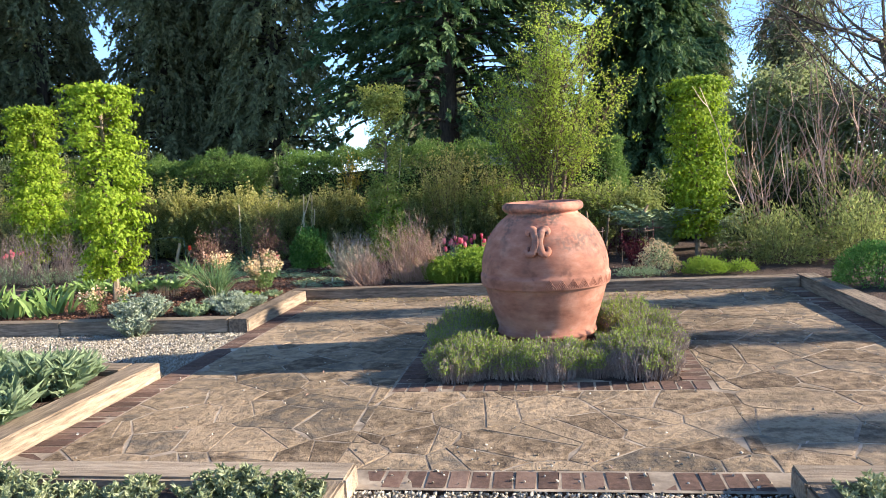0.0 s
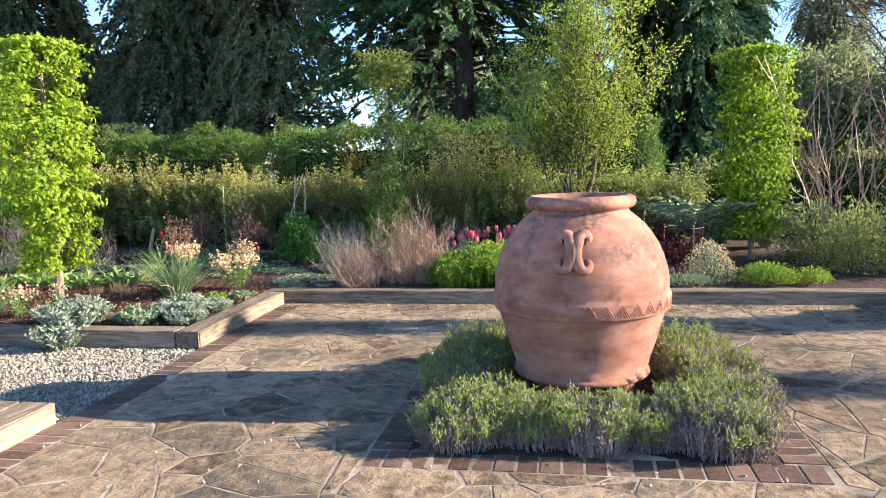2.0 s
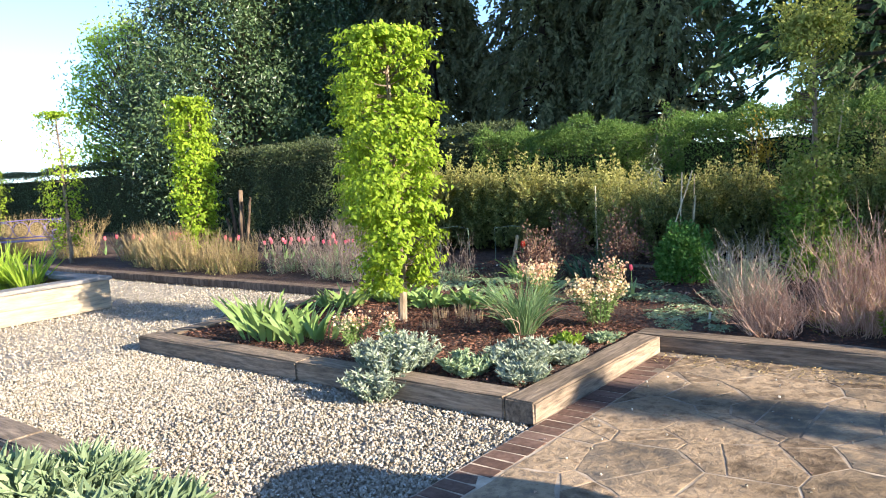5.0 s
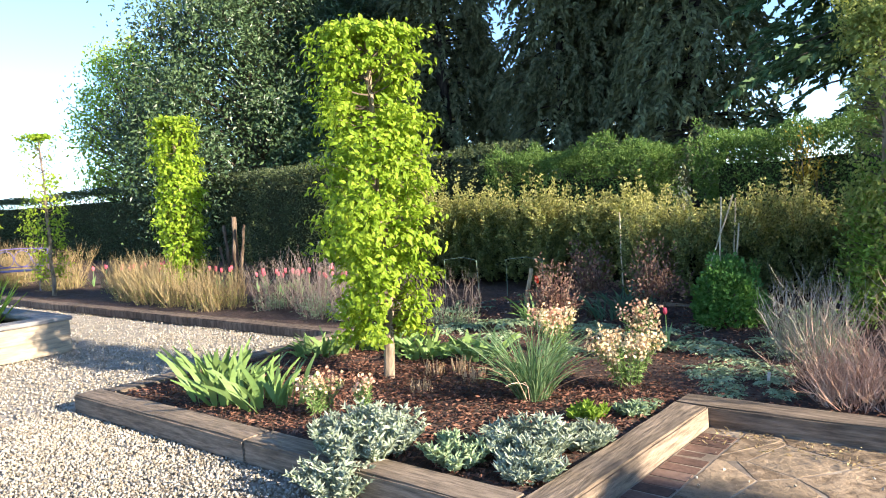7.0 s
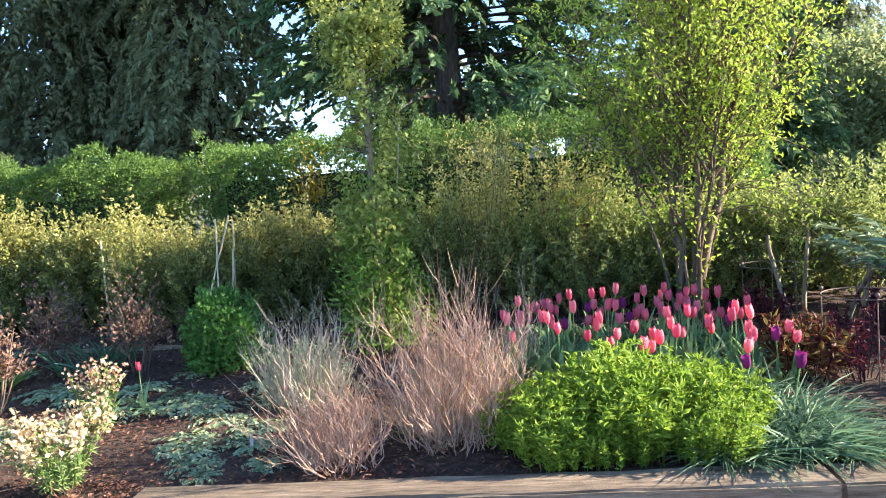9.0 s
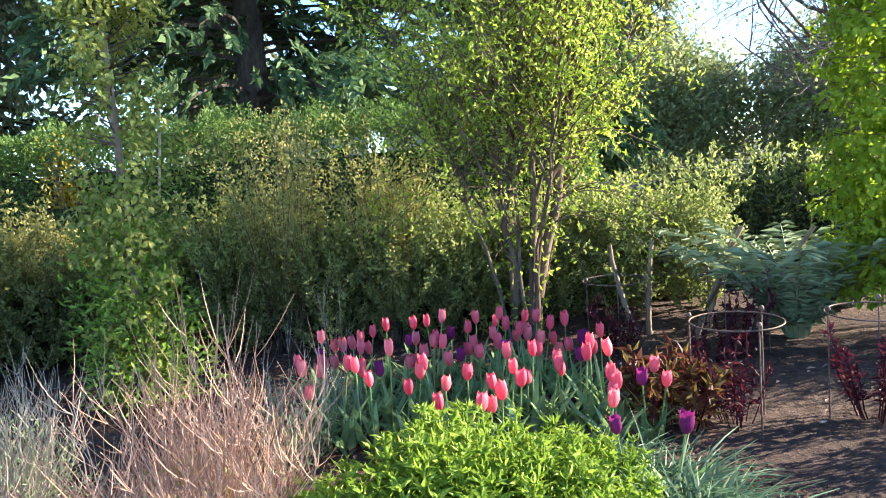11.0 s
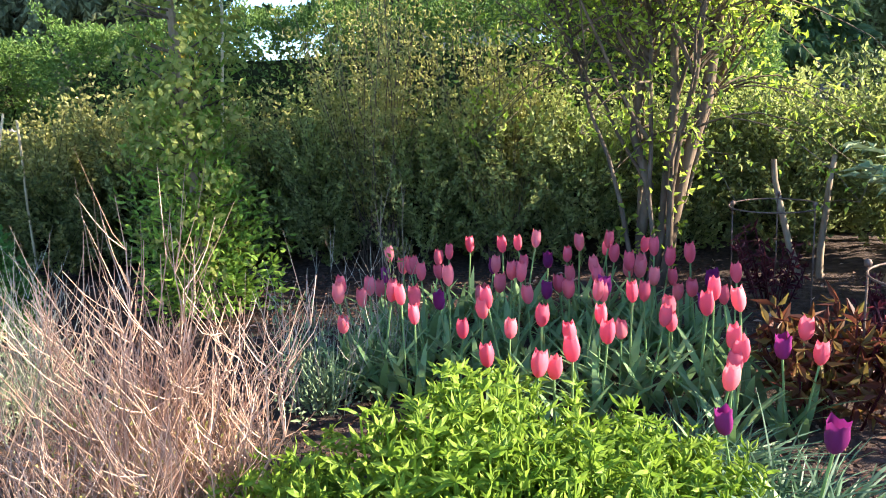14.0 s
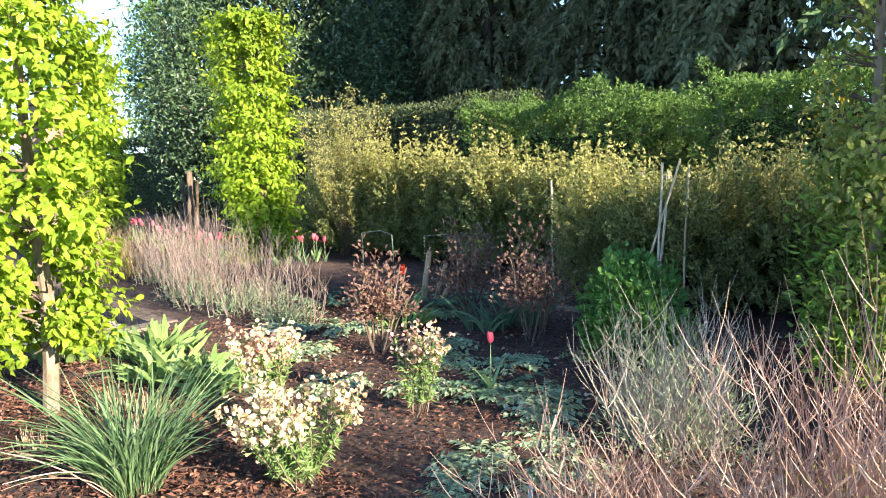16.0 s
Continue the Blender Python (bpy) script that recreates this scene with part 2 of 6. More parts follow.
M_LAURELTIP = leafy("yellow_leaf", (0.3, 0.22, 0.02), (0.45, 0.32, 0.03), (0.5, 0.4, 0.06), trans=0.3)
# near-black colour that stands in for deep shade between hedge leaves
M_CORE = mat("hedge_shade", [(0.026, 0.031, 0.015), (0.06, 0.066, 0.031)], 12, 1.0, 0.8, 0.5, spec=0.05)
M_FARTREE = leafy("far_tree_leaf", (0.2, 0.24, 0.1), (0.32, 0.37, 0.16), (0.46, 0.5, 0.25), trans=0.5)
M_PHLOX = leafy("phlox_leaf", (0.12, 0.21, 0.022), (0.23, 0.35, 0.04), (0.35, 0.46, 0.075), trans=0.45)
M_YEWDARK = leafy("evergreen_hedge_leaf", (0.135, 0.18, 0.062), (0.29, 0.34, 0.12), (0.46, 0.49, 0.19), trans=0.55, rough=0.5)
M_YEWTIP = leafy("evergreen_shoot_leaf", (0.16, 0.215, 0.06), (0.3, 0.355, 0.105), (0.47, 0.5, 0.18), trans=0.5, rough=0.5)
M_BROAD = leafy("broad_leaf", (0.13, 0.24, 0.03), (0.24, 0.38, 0.055), (0.36, 0.5, 0.1), trans=0.4)
M_DEADSTEM = leafy("dead_stalk", (0.17, 0.12, 0.095), (0.31, 0.235, 0.19), (0.45, 0.36, 0.3), trans=0.1, rough=0.85)
M_TREEBARK = mat("tree_bark", [(0.06, 0.04, 0.027), (0.13, 0.09, 0.06), (0.22, 0.16, 0.11)], 14, 0.9, 0.8, 0.6, stretch=(1, 1, 0.25))
M_BACKHEDGE = leafy("back_hedge_leaf", (0.065, 0.13, 0.028), (0.13, 0.225, 0.05), (0.22, 0.33, 0.085), trans=0.45, rough=0.5)
M_BLUEGRASS = leafy("blue_green_blade", (0.06, 0.13, 0.07), (0.12, 0.21, 0.12), (0.2, 0.3, 0.17), trans=0.3)
M_GRASS = leafy("grass_blade", (0.06, 0.13, 0.05), (0.13, 0.22, 0.09), (0.24, 0.31, 0.16), trans=0.3)
M_FLAGIRIS = leafy("flag_iris_blade", (0.2, 0.34, 0.03), (0.34, 0.48, 0.05), (0.46, 0.56, 0.1), trans=0.45)
M_IRIS = leafy("iris_leaf", (0.11, 0.2, 0.05), (0.2, 0.31, 0.09), (0.31, 0.4, 0.15), trans=0.3)
M_LAMB = leafy("lambs_ear_leaf", (0.13, 0.19, 0.095), (0.23, 0.31, 0.165), (0.36, 0.44, 0.26), trans=0.25, rough=0.85)
M_VARIEG = leafy("variegated_leaf", (0.14, 0.17, 0.08), (0.25, 0.29, 0.15), (0.42, 0.44, 0.28), trans=0.25, rough=0.7)
M_SILVER = leafy("silver_leaf", (0.16, 0.2, 0.135), (0.29, 0.335, 0.24), (0.43, 0.47, 0.36), trans=0.15, rough=0.8)
M_SAGE = leafy("grey_green_leaf", (0.15, 0.21, 0.11), (0.275, 0.355, 0.195), (0.42, 0.5, 0.31), trans=0.2, rough=0.8)
M_LAVGREEN = leafy("lavender_tip", (0.16, 0.24, 0.045), (0.31, 0.4, 0.085), (0.48, 0.54, 0.16), trans=0.4)
M_LAVGREY = leafy("lavender_stem", (0.16, 0.125, 0.115), (0.31, 0.25, 0.225), (0.46, 0.38, 0.335), trans=0.15, rough=0.9)
M_STRAW = leafy("dry_stem", (0.27, 0.15, 0.105), (0.53, 0.345, 0.25), (0.8, 0.61, 0.49), trans=0.2, rough=0.7, scale=5.0, big=0.6)
M_TAN = leafy("tan_dry_stem", (0.24, 0.17, 0.075), (0.38, 0.28, 0.135), (0.5, 0.4, 0.22), trans=0.12, rough=0.8, big=0.6)
M_GREYSTEM = leafy("grey_dry_stem", (0.22, 0.195, 0.155), (0.4, 0.36, 0.29), (0.56, 0.5, 0.4), trans=0.1, rough=0.8)
M_BUSH = leafy("lush_leaf", (0.065, 0.16, 0.03), (0.13, 0.28, 0.055), (0.21, 0.38, 0.09), trans=0.35)
M_ROSE = leafy("bronze_leaf", (0.1, 0.055, 0.045), (0.19, 0.105, 0.08), (0.3, 0.2, 0.13), trans=0.35)
M_DARKRED = leafy("dark_red_leaf", (0.035, 0.006, 0.012), (0.08, 0.012, 0.022), (0.15, 0.03, 0.035), trans=0.3)
M_PEONY = leafy("peony_leaf", (0.09, 0.02, 0.02), (0.17, 0.06, 0.03), (0.24, 0.22, 0.05), trans=0.4)
M_CREAM = leafy("cream_petal", (0.62, 0.4, 0.2), (0.78, 0.62, 0.36), (0.82, 0.74, 0.56), trans=0.35)
M_PEACH = leafy("peach_petal", (0.55, 0.27, 0.16), (0.66, 0.4, 0.28), (0.75, 0.55, 0.42), trans=0.35)
M_WHITEFL = leafy("white_petal", (0.5, 0.32, 0.17), (0.62, 0.47, 0.29), (0.7, 0.6, 0.43), trans=0.3)
M_TULIP = mat("coral_petal", [(0.68, 0.085, 0.15), (0.82, 0.17, 0.235), (0.9, 0.31, 0.33)], 20, 0.5, 0.1, 0.3, piece=0.6, trans=0.4, stretch=(1, 1, 0.2))
M_TULIPDK = mat("purple_petal", [(0.11, 0.01, 0.08), (0.23, 0.022, 0.15), (0.4, 0.05, 0.26)], 20, 0.45, 0.1, 0.3, piece=0.5, trans=0.35, stretch=(1, 1, 0.2))
M_TULIPRED = mat("red_petal", [(0.5, 0.03, 0.02), (0.68, 0.06, 0.03), (0.75, 0.12, 0.04)], 20, 0.5, 0.1, 0.3, piece=0.5, trans=0.35)
M_TULLEAF = mat("tulip_leaf", [(0.13, 0.24, 0.095), (0.235, 0.37, 0.145), (0.34, 0.47, 0.2)], 10, 0.5, 0.1, 0.3, piece=0.5, trans=0.3, stretch=(1, 1, 0.2))
M_CANE = mat("bamboo_cane", [(0.42, 0.32, 0.19), (0.58, 0.47, 0.3), (0.68, 0.57, 0.4)], 30, 0.6, 0.3, 0.4, piece=0.3)
M_IRON = mat("rusty_iron", [(0.08, 0.055, 0.045), (0.15, 0.1, 0.08), (0.2, 0.15, 0.13)], 40, 0.7, 0.3, 0.4, metal=0.4)
M_WIRE = mat("coated_wire", [(0.1, 0.16, 0.12), (0.18, 0.24, 0.19)], 40, 0.6, 0, 0.3)
M_BENCH = mat("bench_paint", [(0.12, 0.1, 0.24), (0.2, 0.17, 0.36)], 20, 0.5, 0.1, 0.4)
M_LOG = mat("cut_wood", [(0.3, 0.2, 0.11), (0.46, 0.33, 0.19), (0.55, 0.42, 0.27)], 14, 0.8, 0.5, 0.5)
M_LABEL = mat("label_plastic", [(0.5, 0.5, 0.46), (0.65, 0.64, 0.6)], 30, 0.5, 0, 0.3)
M_ROOF = mat("roof_tile", [(0.16, 0.1, 0.08), (0.26, 0.16, 0.12)], 3, 0.9, 0.3, 0.4)
M_RENDER = mat("house_wall", [(0.4, 0.37, 0.34), (0.52, 0.49, 0.45)], 3, 0.9, 0.2, 0.3)
M_REDBRICK = mat("house_brick", [(0.2, 0.09, 0.06), (0.3, 0.15, 0.1), (0.36, 0.2, 0.14)], 30, 0.9, 0.3, 0.4)
M_ROCK = mat("pond_stone", [(0.12, 0.11, 0.1), (0.22, 0.2, 0.17)], 12, 0.85, 0.6, 0.5)


def weather_jar(m):
    """Grey lichen and dark smears, thickest on the shoulders, and pale bloom lower down."""
    nt = m.node_tree
    N, L = nt.nodes.new, nt.links.new
    b = nt.nodes["Principled BSDF"]
    base = b.inputs["Base Color"].links[0].from_socket
    geo = N("ShaderNodeNewGeometry")
    xyz = N("ShaderNodeSeparateXYZ")
    L(geo.outputs["Position"], xyz.inputs[0])
    for scale, low, high, z0, z1, colour, amount in ((34, 0.4, 0.56, 0.72, 0.98, (0.14, 0.105, 0.085, 1), 0.85), (5, 0.42, 0.66, 0.1, 0.9, (0.17, 0.07, 0.05, 1), 0.6), (22, 0.5, 0.64, 0.3, 0.75, (0.1, 0.05, 0.04, 1), 0.6), (4, 0.42, 0.65, 1.1, 0.2, (0.5, 0.31, 0.24, 1), 0.35)):
        n = N("ShaderNodeTexNoise")
        n.inputs["Scale"].default_value, n.inputs["Detail"].default_value = scale, 5
        big = N("ShaderNodeTexNoise")
        big.inputs["Scale"].default_value = 3.2
        L(geo.outputs["Position"], n.inputs["Vector"])
        L(geo.outputs["Position"], big.inputs["Vector"])
        r = N("ShaderNodeMapRange")
        r.inputs[1].default_value, r.inputs[2].default_value = low, high
        L(n.outputs["Fac"], r.inputs[0])
        zr = N("ShaderNodeMapRange")
        zr.inputs[1].default_value, zr.inputs[2].default_value, zr.inputs[4].default_value = z0, z1, amount
        L(xyz.outputs["Z"], zr.inputs[0])
        br = N("ShaderNodeMapRange")
        br.inputs[1].default_value, br.inputs[2].default_value = 0.42, 0.56
        L(big.outputs["Fac"], br.inputs[0])
        k1, k2 = N("ShaderNodeMath"), N("ShaderNodeMath")
        k1.operation = k2.operation = "MULTIPLY"
        L(r.outputs[0], k1.inputs[0])
        L(zr.outputs[0], k1.inputs[1])
        L(k1.outputs[0], k2.inputs[0])
        L(br.outputs[0], k2.inputs[1])
        mx = N("ShaderNodeMix")
        mx.data_type = "RGBA"
        mx.inputs[7].default_value = colour
        L(k2.outputs[0], mx.inputs[0])
        L(base, mx.inputs[6])
        base = mx.outputs[2]
    L(base, b.inputs["Base Color"])


weather_jar(M_TERRA)
M_WATER = bpy.data.materials.new("pond_water")
M_WATER.use_nodes = True
wb = M_WATER.node_tree.nodes["Principled BSDF"]
wb.inputs["Base Color"].default_value, wb.inputs["Roughness"].default_value = (0.012, 0.018, 0.014, 1), 0.04
wb.inputs["Specular IOR Level"].default_value = 0.6
wnoise = M_WATER.node_tree.nodes.new("ShaderNodeTexNoise")
wnoise.inputs["Scale"].default_value = 6
wbump = M_WATER.node_tree.nodes.new("ShaderNodeBump")
wbump.inputs["Strength"].default_value, wbump.inputs["Distance"].default_value = 0.08, 0.01
M_WATER.node_tree.links.new(wnoise.outputs["Fac"], wbump.inputs["Height"])
M_WATER.node_tree.links.new(wbump.outputs[0], wb.inputs["Normal"])

# ---- ground, beds, edging ----
def sheet(name, x0, x1, y0, y1, z, step, amp, material, label, category, kind="structure"):
    nx, ny = max(2, int((x1 - x0) / step)), max(2, int((y1 - y0) / step))
    gx, gy = np.meshgrid(np.linspace(x0, x1, nx), np.linspace(y0, y1, ny), indexing="ij")
    gz = np.array([noise.noise((a * 1.7, b * 1.7, 3.0)) + 0.5 * noise.noise((a * 6, b * 6, 9.0)) for a, b in zip(gx.ravel(), gy.ravel())]).reshape(gx.shape) * amp + z
    idx = np.arange(nx * ny).reshape(nx, ny)
    q = np.stack([idx[:-1, :-1], idx[1:, :-1], idx[1:, 1:], idx[:-1, 1:]], -1).reshape(-1, 4)
    return solo(name, smooth(mesh_np(name, np.stack([gx, gy, gz], -1), q)), material, label, category, kind=kind)


GSZ = 2500
solo("ground", mesh_np("ground", [(-GSZ, -GSZ, -0.12), (GSZ, -GSZ, -0.12), (GSZ, GSZ, -0.12), (-GSZ, GSZ, -0.12)], [[0, 1, 2, 3]]), M_EARTH, "rough grassy ground around the garden", "ground", kind="structure")
sheet("gravel_path", -24, 3.3, -6, 10.4, -0.035, 0.25, 0.008, M_GRAVELBED, "pale gravel path beside the paving", "gravel path")
SOIL = 0.1
sheet("soil_north", -7.45, 12, 9.4, 21, SOIL, 0.12, 0.025, M_SOIL, "dark mulched soil of the back border", "soil")
sheet("soil_northwest", -7.45, -3.2, 7.45, 9.5, SOIL, 0.07, 0.02, M_SOIL, "dark bark-mulched soil in the raised bed", "soil")
sheet("soil_west", -30, -7.4, 10.42, 21, SOIL - 0.02, 0.3, 0.02, M_SOIL, "dark soil of the far border", "soil")
sheet("soil_southwest", -7.4, -3.2, 2.4, 5.35, SOIL - 0.02, 0.2, 0.02, M_SOIL, "dark soil in the raised bed", "soil")
sheet("soil_south", -3.25, -1.0, 0.5, 3.3, 0.06, 0.15, 0.02, M_SOIL, "dark soil in the raised bed", "soil")
sheet("soil_southeast", 1.3, 3.3, 0.5, 3.3, 0.06, 0.15, 0.02, M_SOIL, "dark soil in the raised bed", "soil")
sheet("soil_east", 3.2, 14, 0.5, 9.45, SOIL - 0.02, 0.3, 0.02, M_SOIL, "dark soil of the side border", "soil")
sheet("soil_jar_bed", -0.84, 1.0, 5.28, 7.12, 0.0, 0.08, 0.01, M_SOIL, "dry soil round the jar", "soil")


def sleeper(x0, y0, x1, y1, h=0.13, w=0.22, material=None, z=-0.02, label="weathered oak sleeper edging a raised bed"):
    """A timber sleeper whose middle line runs from (x0, y0) to (x1, y1)."""
    length = math.hypot(x1 - x0, y1 - y0) - 0.004
    me = box_mesh(length, w, h - z, 0.012, 0.0022, max(2, int(length / 0.3)))
    m = pose((x0 + x1) / 2, (y0 + y1) / 2, z, 0, 0, math.degrees(math.atan2(y1 - y0, x1 - x0)))
    return solo("timber_sleeper", me, material or M_TIMBER, label, "timber edging", "bed edging sleepers", "", m)


W = 0.115
sleeper(-7.5, 7.33 + W, -5.2, 7.33 + W)
sleeper(-5.2, 7.33 + W, -3.27, 7.33 + W)
sleeper(-3.04 - W, 7.33, -3.04 - W, 9.23)
sleeper(-3.27, 9.23 + W, -0.08, 9.23 + W)
sleeper(-0.08, 9.23 + W, 3.0, 9.23 + W, 0.125)
sleeper(3.0 + W, 9.46, 3.0 + W, 6.9)
sleeper(3.0 + W, 6.9, 3.0 + W, 4.9, 0.12)
sleeper(-7.5 + W, 7.56, -7.5 + W, 10.3, 0.12)
sleeper(-10.6, 10.35, -7.5, 10.35, 0.09, material=M_BARK, label="dark weathered sleeper edging the far border")
sleeper(-14.0, 10.35, -10.6, 10.35, 0.09, material=M_BARK, label="dark weathered sleeper edging the far border")
sleeper(-24.0, 10.35, -14.0, 10.35, 0.09, material=M_BARK, label="dark weathered sleeper edging the far border")
sleeper(-3.04 - W, 3.4, -3.04 - W, 5.55, 0.125)
sleeper(-5.4, 5.55 - W, -3.27, 5.55 - W, 0.125)
sleeper(-7.5, 5.55 - W, -5.4, 5.55 - W, 0.125)
sleeper(-3.27, 3.4, -0.87, 3.4, 0.11)
sleeper(-0.87 - W, 3.29, -0.87 - W, 1.2, 0.11)
sleeper(1.18, 3.4, 3.23, 3.4, 0.11)
sleeper(1.18 + W, 3.29, 1.18 + W, 1.2, 0.11)

# pond with timber walls, water, flag iris and a stone
pond = thing("raised_pond", (-10.4, 8.6, 0), "raised rectangular pond of pale new timber with grey coping", "pond")
for zz in (0, 1):
    me = box_mesh(5.2, 0.1, 0.185, 0.008, 0.001, 6)
    o = part("wall_timber", me, M_PONDWOOD, pond)
    o.matrix_basis = pose(-0.05, -2.6, -0.02 + 0.187 * zz, 0, 0, 90)
    me = box_mesh(4.4, 0.1, 0.185, 0.008, 0.001, 6)
    o = part("wall_timber", me, M_PONDWOOD, pond)
    o.matrix_basis = pose(-2.3, -0.05, -0.02 + 0.187 * zz)
for sx, sy, x, y, a in ((5.25, 0.3, -0.12, -2.6, 90), (4.2, 0.3, -2.37, -0.12, 0)):
    o = part("coping", box_mesh(sx, sy, 0.05, 0.008), M_GREYWOOD, pond, "grey weathered coping board")
    o.matrix_basis = pose(x, y, 0.356, 0, 0, a)
part("water", mesh_np("water", [(-4.5, -5.2, 0.3), (-0.2, -5.2, 0.3), (-0.2, -0.2, 0.3), (-4.5, -0.2, 0.3)], [[0, 1, 2, 3]]), M_WATER, pond, "still dark water")
bm = bmesh.new()
bmesh.ops.create_icosphere(bm, subdivisions=3, radius=0.4)
for v in bm.verts:
    v.co *= 1 + 0.25 * noise.noise(v.co * 3)
    v.co.z = max(v.co.z, -0.1) * 0.6
me = bpy.data.meshes.new("stone")
bm.to_mesh(me)
bm.free()
o = solo("pond_stone", smooth(me), M_ROCK, "dark rounded stone standing in the pond", "stone", m=pose(-12.5, 7.1, 0.33))


# ---- plants ----
def disc(n, r, power=0.5):
    a, q = R.random(n) * 2 * PI, r * R.random(n) ** power
    return np.stack([q * np.cos(a), q * np.sin(a), np.zeros(n)], 1)


def grass_mesh(n, r, length, width, arch, spread=0.5, k=6, stiff=0.0):
    p0 = disc(n, r)
    out = unit(p0 + 0.4 * r * R.normal(size=(n, 3)) * [1, 1, 0])
    L = length * R.uniform(0.55, 1.1, n)
    d = out * spread * R.random((n, 1)) + [0, 0, 1]
    bend = out * arch * R.uniform(0.3, 1, (n, 1)) + np.array([0, 0, -1.0]) * arch * R.uniform(0.2, 0.9, (n, 1)) * (1 - stiff)
    p = curves(p0, d, L, bend, k, 0.03)
    p[..., 2] = np.maximum(p[..., 2], 0.01)
    s = np.linspace(0, 1, k)
    w = width * R.uniform(0.7, 1.2, n)[:, None] * (0.25 + 1.0 * (1 - s ** 2.2))[None] * np.minimum(1, 0.5 + 2 * s)
    return mesh_np("blades", *ribbons(p, w, unit(out + 0.5 * R.normal(size=(n, 3)))))


def blade_parts(parent, n, r, length, width, arch, material):
    for i in range(n):
        part("blade", grass_mesh(1, r, length, width, arch, 0.8, 6), material, parent)


def twig_mesh(n, r, height, spread, rad=0.0022, twigs=3, bend=0.25, k=6, lean=(0, 0), wig=0.1):
    """Upright dry stems that fan out from a root of radius r, with side twigs."""
    p0 = disc(n, r)
    out = unit(p0 + 0.5 * r * R.normal(size=(n, 3)) * [1, 1, 0])
    L = height * R.uniform(0.45, 1.08, n)
    d = out * spread * R.random((n, 1)) ** 0.7 + [lean[0], lean[1], 1]
    b = -out * bend * R.uniform(-0.4, 1, (n, 1)) * spread + [0, 0, 0.12]
    p = curves(p0, d, L, b, k, wig)
    s = np.linspace(0, 1, k)
    sets = [tubes(p, rad * R.uniform(0.7, 1.5, n)[:, None] * (1.15 - 0.8 * s)[None])]
    for j in range(twigs):
        i = R.integers(1 if twigs > 4 else k // 2 - 1, k - 1, n)
        q0 = p[np.arange(n), i]
        dd = unit(p[np.arange(n), i + 1] - q0) + 0.7 * R.normal(size=(n, 3)) * [1, 1, 0.5]
        tw = curves(q0, dd, L * R.uniform(0.12, 0.34, n), np.array([[0, 0, 0.5]]) * np.ones((n, 1)), 4, 0.08)
        sets.append(tubes(tw, rad * 0.6 * np.array([[1, 0.85, 0.7, 0.4]])))
    return mesh_np("stems", *merge(*sets))


def clump_leaves(n, rx, ry, h, length, width, shell=0.5, up=0.4, z0=0.0, lump=0.0, shape=leaves):
    """Leaves through the outer part of a dome."""
    d = rand_dirs(n)
    d[:, 2] = np.abs(d[:, 2])
    q = R.uniform(shell, 1, n)[:, None]
    if lump:
        q = q * (1 + lump * np.array([noise.noise(Vector(a * 2.6)) for a in d]))[:, None]
    c = d * q * [rx, ry, h] + [0, 0, z0]
    return shape(c, d + [0, 0, up] + 0.6 * R.normal(size=(n, 3)), length * R.uniform(0.6, 1.2, n), width * R.uniform(0.7, 1.2, n))


def bush(name, at, rx, ry, h, n, length, width, material, label, category="shrub", stems=12, up=0.4, shell=0.4, lump=0.25, group="", sm=None, shape=leaves):
    t = thing(name, at, label, category, group)
    v, f = clump_leaves(n, rx, ry, h, length, width, shell, up, 0.02, lump, shape)
    part("foliage", mesh_np("foliage", v, f), material, t)
    if stems:
        part("stems", twig_mesh(stems, rx * 0.3, h * 0.85, 0.6, 0.005, 1), sm or M_BARK, t)
    return t


# the hornbeam columns
def column_mesh(r, h, z0, n, leaf, gaps=0.0):
    a, z = R.random(n) * 2 * PI, R.random(n)
    prof = 1 - 0.22 * np.clip(0.25 - z, 0, 1) / 0.25 - 0.06 * np.sin(z * 9)
    lay = 1 + 0.2 * np.sin(z * h * 2 * PI / 0.24 + 1.3 * np.sin(a * 2))
    lump = np.array([noise.noise((math.cos(b) * 1.7, math.sin(b) * 1.7, c * 7)) + 0.5 * noise.noise((math.cos(b) * 4, math.sin(b) * 4, c * 16)) for b, c in zip(a, z)])
    q = r * prof * lay * (1 + 0.42 * lump) * R.uniform(0.45, 1.04, n) * np.where(R.random(n) < 0.04, 1.18, 1)
    top = R.random(n) < 0.09
    q = np.where(top, q * np.sqrt(R.random(n)), q)
    zz = np.where(top, h * R.uniform(0.975, 1.01, n), h * z)
    keep = (lump > -0.36 + gaps * 0.4) | top
    c = np.stack([q * np.cos(a), q * np.sin(a), z0 + zz], 1)[keep]
    out = unit(c * [1, 1, 0])
    m = len(c)
    d = out * 0.7 + [0, 0, -0.45] + 0.75 * R.normal(size=(m, 3))
    return mesh_np("crown", *ovals(c, d, leaf * R.uniform(0.6, 1.25, m), leaf * 0.6 * R.uniform(0.75, 1.15, m), 0.16, 0.25, out + np.array([0, 0, 0.9])))


